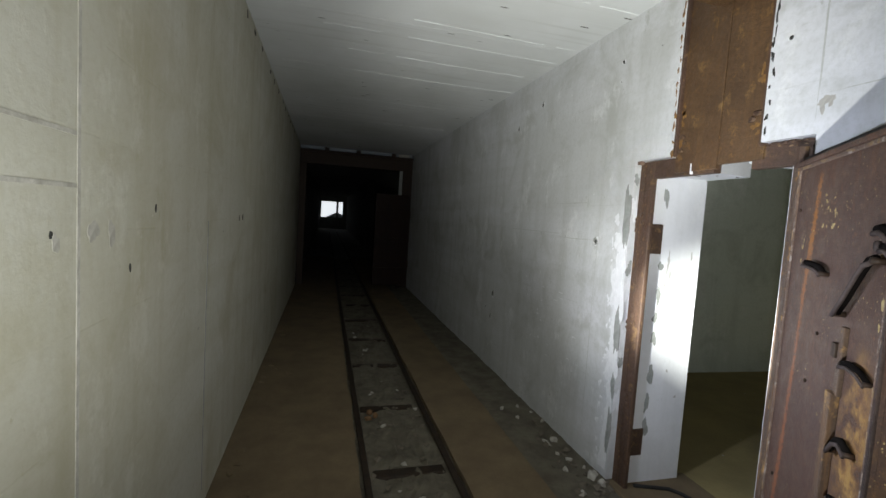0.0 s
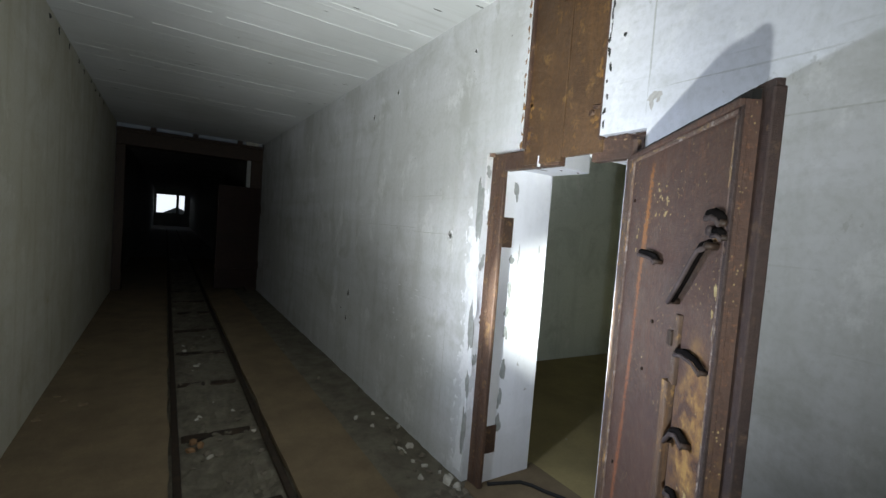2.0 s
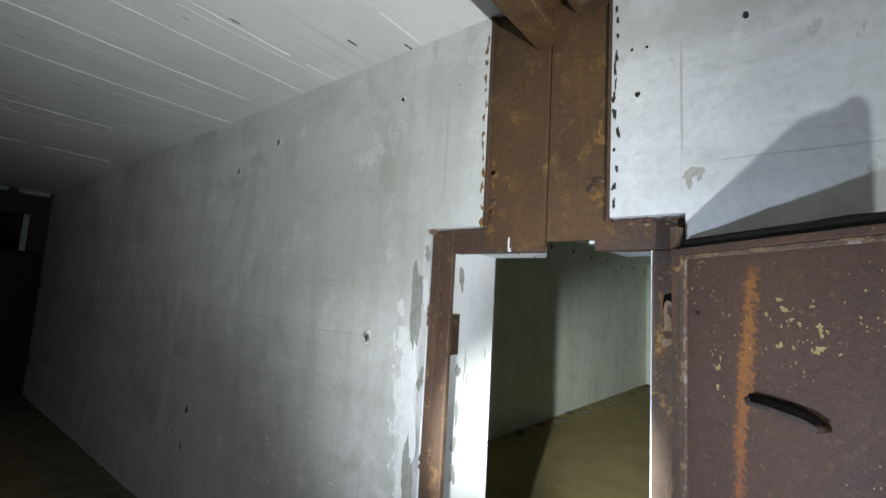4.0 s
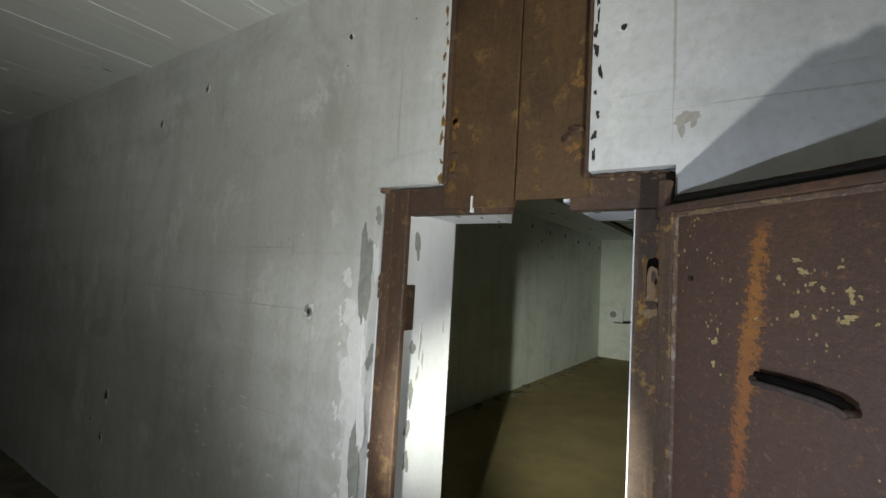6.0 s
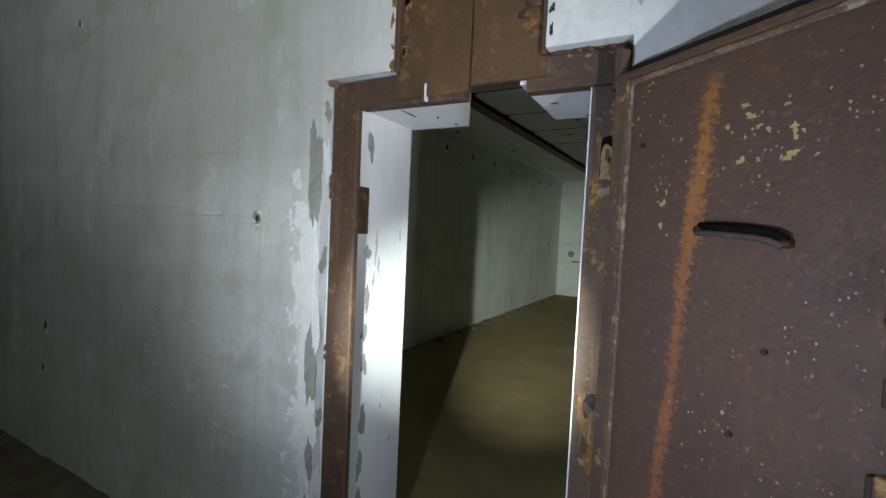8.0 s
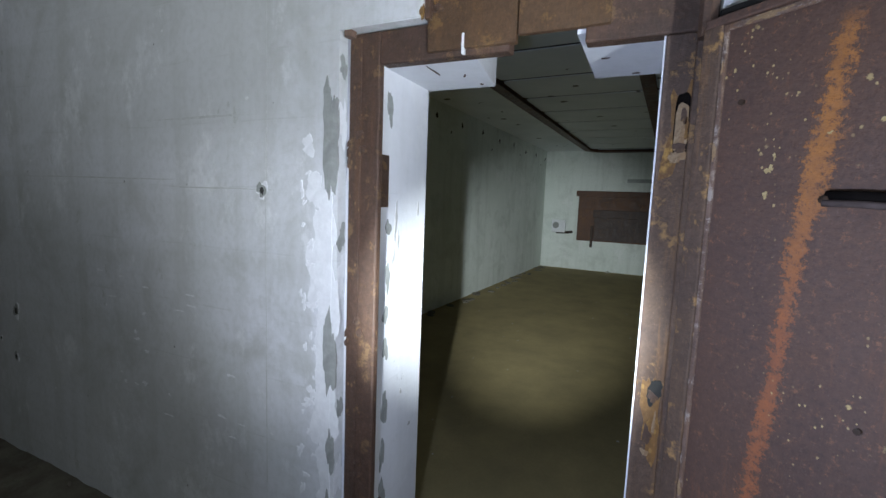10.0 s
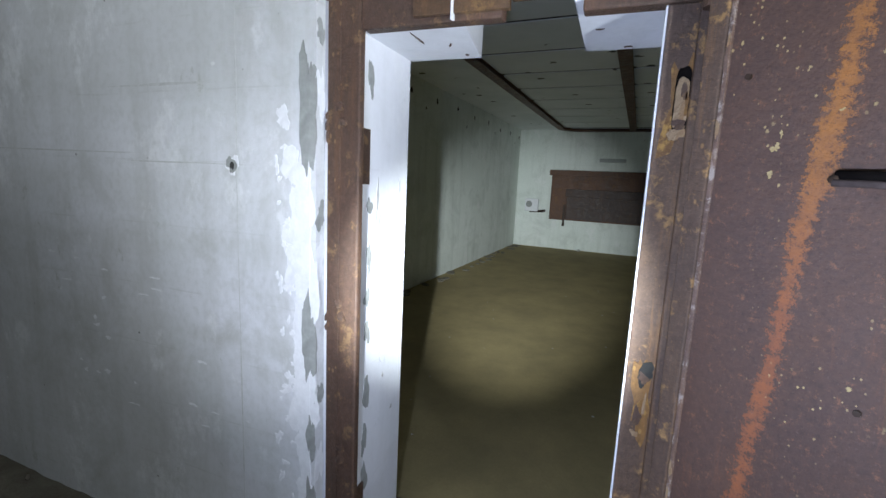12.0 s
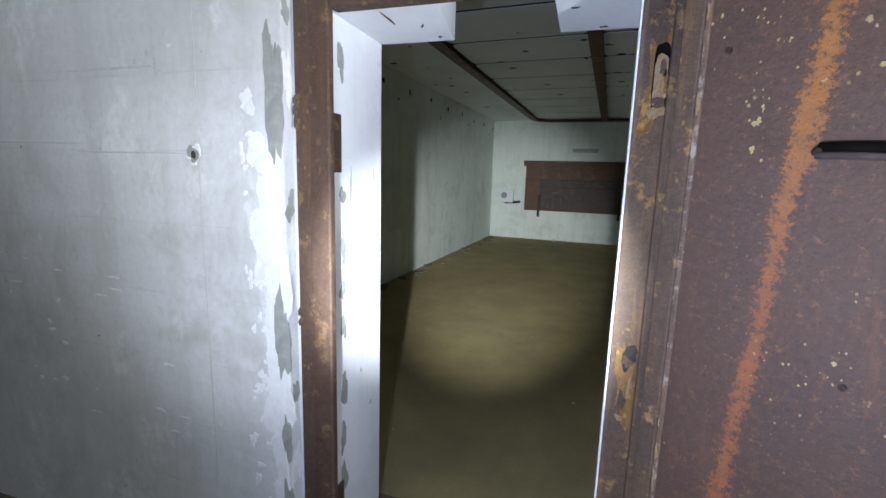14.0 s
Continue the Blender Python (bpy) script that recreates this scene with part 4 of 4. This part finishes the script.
room_part(structure("floor_room", block(-0.15, RF + 0.3, RR - 0.3, RL + 0.3, -0.25, -0.004), M_ROOMFLOOR, "dusty olive-brown concrete floor of the store room", "floor"))
structure("threshold", block(2.17, 2.75, 1.79, 2.79, -0.06, 0.004, bevel=0.004), M_SCREED, "worn dusty threshold in the doorway", "threshold")
wall_room = room_part(structure("wall_room_left", block(-0.02, RF + 0.3, RL, RL + 0.3, -0.2, RC + 0.1), M_ROOM, "whitewashed greenish wall of the store room", "wall"))
room_part(structure("wall_room_right", block(-0.1, RF + 0.3, RR - 0.3, RR, -0.2, RC + 0.1), M_ROOM, "whitewashed wall of the store room", "wall"))
wall_far = room_part(structure("wall_room_far", block(RF, RF + 0.3, RR, RL, -0.2, RC + 0.1), M_ROOM, "whitewashed far wall of the store room", "wall"))

bm = block(-0.25, RF + 0.3, RR - 0.3, RL + 0.3, RC + 0.018, RC + 0.25)
TRACKS = (3.61, 2.14)


def panel(bm, x0, x1, y0, y1, z0, z1, r=0.06, seg=4):
    """A ceiling board with rounded corners."""
    ring = []
    for cx, cy, a0 in ((x1 - r, y1 - r, 0), (x0 + r, y1 - r, 90), (x0 + r, y0 + r, 180), (x1 - r, y0 + r, 270)):
        for k in range(seg + 1):
            a = radians(a0 + 90 * k / seg)
            ring.append((cx + r * math.cos(a), cy + r * math.sin(a)))
    lo = [bm.verts.new((x, y, z0)) for x, y in ring]
    hi = [bm.verts.new((x, y, z1)) for x, y in ring]
    bm.faces.new(lo)
    for i in range(len(ring)):
        bm.faces.new([lo[i], lo[(i + 1) % len(ring)], hi[(i + 1) % len(ring)], hi[i]])


x = 0.30
while x < RF - 0.5:
    w = 0.84
    x1 = min(x + w, RF - 0.28)
    panel(bm, x + 0.03, x1 - 0.03, TRACKS[1] + 0.06, TRACKS[0] - 0.06, RC, RC + 0.02)
    panel(bm, x + 0.03, x1 - 0.03, TRACKS[1] - 0.36, TRACKS[1] - 0.06, RC, RC + 0.02)
    panel(bm, x + 0.02, x1 - 0.02, TRACKS[0] + 0.04, TRACKS[0] + 0.14, RC, RC + 0.02, 0.03)
    x += w
box(bm, -0.2, RF, TRACKS[0] + 0.13, RL, RC + 0.002, RC + 0.03)
box(bm, -0.2, RF, RR, TRACKS[1] - 0.35, RC + 0.002, RC + 0.03)
box(bm, RF - 0.2, RF, RR, TRACKS[0] + 0.05, RC + 0.002, RC + 0.03)
M_ROOMCEIL = Mat("whitewashed room ceiling", 0.8, 0.0, 0.2)
mm = M_ROOMCEIL
mid = mm.noise(6.0, 6.0)
v = mm.cells(3.4, mm.scaled(1.0, 0.8, 0.02))
c = mm.mix(mm.ramp(mm.noise(1.3, 4.0), 0.35, 0.7), (0.80, 0.83, 0.84), (0.68, 0.72, 0.72))
c = mm.mix(mm.maths("MULTIPLY", mm.ramp(v.outputs["Distance"], 0.16, 0.11), mm.ramp(mid, 0.47, 0.52)), c, (0.06, 0.06, 0.05))
M_ROOMCEIL = mm.done(c, mid, 0.4, 0.01)
ceiling_room = room_part(structure("ceiling_room", bm, M_ROOMCEIL, "whitewashed ceiling panels with dark joints", "ceiling"))
bm = bmesh.new()
box(bm, -0.2, RF, RR, TRACKS[0] + 0.13, RC + 0.010, RC + 0.0175)
part("joint_backing", bm, M_HOLE, ceiling_room, "dark open joints between the panels")
for y, stop in zip(TRACKS, (RF - 0.53, RF - 0.12)):
    track = thing("ceiling_track", ROOM @ pose(0, y, RC), "rusty brown hoist track fixed under the room ceiling", "ceiling track", "tracks under the room ceiling")
    part("lower_flange", block(-0.15, stop, -0.065, 0.065, -0.055, -0.045), M_HATCH, track)
    part("web", block(-0.15, stop, -0.008, 0.008, -0.045, 0.0), M_HATCH, track)
    part("upper_flange", block(-0.15, stop, -0.06, 0.06, -0.008, 0.012), M_HATCH, track)
bend = thing("track_bend", ROOM @ pose(RF - 0.53, TRACKS[0] - 0.40, RC), "rusty brown curved track joining two ceiling tracks", "ceiling track", "tracks under the room ceiling")
bm = bmesh.new()
arc = []
for i in range(9):
    a = radians(90.0 * i / 8)
    arc.append([bm.verts.new((q * math.cos(a), q * math.sin(a), z)) for q, z in ((0.335, -0.058), (0.465, -0.058), (0.465, -0.045), (0.335, -0.045))])
for a, b in zip(arc, arc[1:]):
    for i in range(4):
        bm.faces.new([a[i], b[i], b[(i + 1) % 4], a[(i + 1) % 4]])
part("lower_flange", bm, M_HATCH, bend)
bm = bmesh.new()
for i in range(8):
    a, b = radians(90.0 * i / 8), radians(90.0 * (i + 1) / 8)
    quad = [bm.verts.new((0.40 * math.cos(c), 0.40 * math.sin(c), z)) for c, z in ((a, -0.05), (b, -0.05), (b, 0.01), (a, 0.01))]
    bm.faces.new(quad)
part("web", bm, M_HATCH, bend)
track = thing("ceiling_track", ROOM @ pose(RF - 0.13, 0, RC), "rusty brown cross track along the far wall", "ceiling track", "tracks under the room ceiling")
part("lower_flange", block(-0.09, 0.09, RR, TRACKS[0] - 0.30, -0.057, -0.045), M_HATCH, track)
part("web", block(-0.008, 0.008, RR, TRACKS[0] - 0.40, -0.045, 0.0), M_HATCH, track)

shutter = thing("wall_shutter", ROOM @ pose(RF, 0, 0), "reddish brown steel shutter on the far wall", "shutter")
part("plate", block(-0.05, 0.01, 1.57, 3.80, 0.69, 1.83, bevel=0.006), M_HATCH, shutter)
part("plate_top", block(-0.065, -0.045, 1.57, 3.86, 1.72, 1.85, bevel=0.004), M_HATCH, shutter)
part("inner_panel", block(-0.075, -0.045, 1.66, 3.42, 0.72, 1.42, bevel=0.006), M_REAR, shutter)
part("panel_rail", block(-0.10, -0.07, 1.66, 3.45, 1.24, 1.42, bevel=0.006), M_REAR, shutter)
for y in (3.46, 1.68):
    part("foot", block(-0.09, -0.03, y - 0.025, y + 0.025, 0.55, 1.05, bevel=0.004), M_DARKSTEEL, shutter)
box_ = thing("junction_box", ROOM @ pose(RF, 4.26, 1.02), "small white wall box with a round grey outlet", "junction box")
part("box", block(-0.09, 0.0, -0.19, 0.13, -0.17, 0.13, bevel=0.02), M_FLAKE, box_)
part("outlet", rod([(-0.10, 0.03, 0.0), (-0.05, 0.03, 0.0)], 0.075, 16), M_CEMENT, box_, "round grey outlet")
part("stub_pipe", rod([(-0.04, 0.02, -0.17), (-0.04, -0.24, -0.16), (-0.04, -0.36, -0.14)], 0.03), M_DARKSTEEL, box_)
vent = thing("wall_plate", ROOM @ pose(RF, 2.5, 2.09), "flat grey plate on the far wall", "wall plate")
part("plate", block(-0.02, 0.0, -0.28, 0.28, -0.04, 0.04, bevel=0.006), M_GREY, vent)
for i in range(8):
    xr = 3.4 + i * 0.78
    p = part("anchor_hole", blob(random.Random(80 + i), 0.055, 0.075, 0.003, 18, 0.3, "y"), M_HOLE, wall_room, "dark anchor hole below the ceiling")
    p.location = (xr, RL, 2.58 + rng.uniform(-0.03, 0.06))
    if i % 2:
        p = part("anchor_hole", blob(random.Random(90 + i), 0.03, 0.04, 0.003, 14, 0.3, "y"), M_HOLE, wall_room)
        p.location = (xr - 0.35, RL, 2.42 + rng.uniform(-0.05, 0.05))
for i in range(26):
    xr, yr = rng.uniform(3.2, 8.8), RL - rng.uniform(0.03, 0.22)
    s = rng.uniform(0.04, 0.12)
    chip = tagged(part("rubble_piece", stone(rng, s, s * 0.6, 0.02), M_BED), "small grey rubble piece by the room wall", "rubble", "rubble in the store room")
    chip.matrix_world = ROOM @ pose(xr, yr, 0.003, 0, 0, rng.uniform(0, 180))
for i in range(26):
    xr, yr = rng.uniform(0.3, 6.0), rng.uniform(2.0, 4.2)
    s = rng.uniform(0.004, 0.012)
    chip = tagged(part("paint_flake", stone(rng, s, s * 0.8, 0.004), M_PLASTER_CHIP), "pale paint flake on the dusty floor", "flake", "flakes on the room floor")
    chip.matrix_world = ROOM @ pose(xr, yr, -0.003, 0, 0, rng.uniform(0, 180))
chip = tagged(part("rubble_piece", stone(rng, 0.08, 0.05, 0.03), M_PLASTER_CHIP), "white plaster lump at the foot of the wall", "rubble", "rubble in the store room")
chip.matrix_world = ROOM @ pose(RF - 0.12, 3.05, 0.01)

# ---- loose things on the corridor floor ----
cable = [(2.30, 2.70, 0.012), (2.42, 2.66, 0.012), (2.50, 2.63, 0.014), (2.545, 2.57, 0.013), (2.57, 2.49, 0.014), (2.62, 2.40, 0.013), (2.66, 2.30, 0.014), (2.665, 2.20, 0.012), (2.64, 2.08, 0.012), (2.63, 1.95, 0.012)]
tagged(part("cable", rod(cable, 0.011, 8), M_CABLE_GAP, None, "", True), "black cable rubber and gap shade cable lying across the threshold", "cable")
for i in range(46):
    y = 2.66 + abs(rng.gauss(0, 0.6))
    x = XR - 0.03 - abs(rng.gauss(0, 0.10))
    s = rng.uniform(0.010, 0.032)
    mat = M_PLASTER_CHIP if rng.random() < 0.22 else M_STONE
    chip = tagged(part("plaster_flake", stone(rng, s, s * rng.uniform(0.5, 0.9), rng.uniform(0.008, 0.020), 0.5), mat), "fallen plaster flake at the foot of the wall", "flake", "fallen plaster by the door")
    chip.matrix_world = pose(x, y, -0.004, rng.uniform(-8, 8), rng.uniform(-8, 8), rng.uniform(0, 180))
for x, y, w, l, h, a in ((2.11, 2.86, 0.050, 0.028, 0.022, 70), (2.13, 2.78, 0.030, 0.022, 0.018, 20), (2.02, 3.30, 0.055, 0.014, 0.016, 100), (2.06, 3.05, 0.024, 0.020, 0.014, 0)):
    chip = tagged(part("plaster_flake", stone(rng, w, l, h, 0.4), M_PLASTER_CHIP), "broken white plaster lump at the foot of the wall", "flake", "fallen plaster by the door")
    chip.matrix_world = pose(x, y, 0.002, 0, 6, a)
for i in range(110):
    y, x = rng.uniform(2.2, 7.0), rng.uniform(0.73, 1.21)
    s = rng.uniform(0.008, 0.035)
    mat = rng.choice((M_STONE, M_STONE, M_STONE, M_BED, M_BED, M_PLASTER_CHIP))
    chip = tagged(part("stone", stone(rng, s, s * rng.uniform(0.6, 0.9), s * 0.5, 0.5), mat), "small stone in the dirt between the rails", "stone", "stones between the rails")
    chip.matrix_world = pose(x, y, -0.045, 0, 0, rng.uniform(0, 180))
for x, y in ((0.80, 4.02), (0.84, 3.95), (0.78, 3.90)):
    chip = tagged(part("brick_shard", stone(rng, 0.035, 0.025, 0.025, 0.2), M_BRICK), "ochre brick shard in the dirt between the rails", "brick shard", "brick shards")
    chip.matrix_world = pose(x, y, -0.035, 0, 0, rng.uniform(0, 180))
for i in range(16):
    y = rng.uniform(2.4, 6.5)
    x = XL + 0.03 + abs(rng.gauss(0, 0.09))
    s = rng.uniform(0.015, 0.045)
    chip = tagged(part("rubble_piece", stone(rng, s, s * 0.7, rng.uniform(0.008, 0.02), 0.45), M_SCREED), "crumbled concrete at the foot of the wall", "rubble", "rubble by the left wall")
    chip.matrix_world = pose(x, y, 0.004, 0, 0, rng.uniform(0, 180))
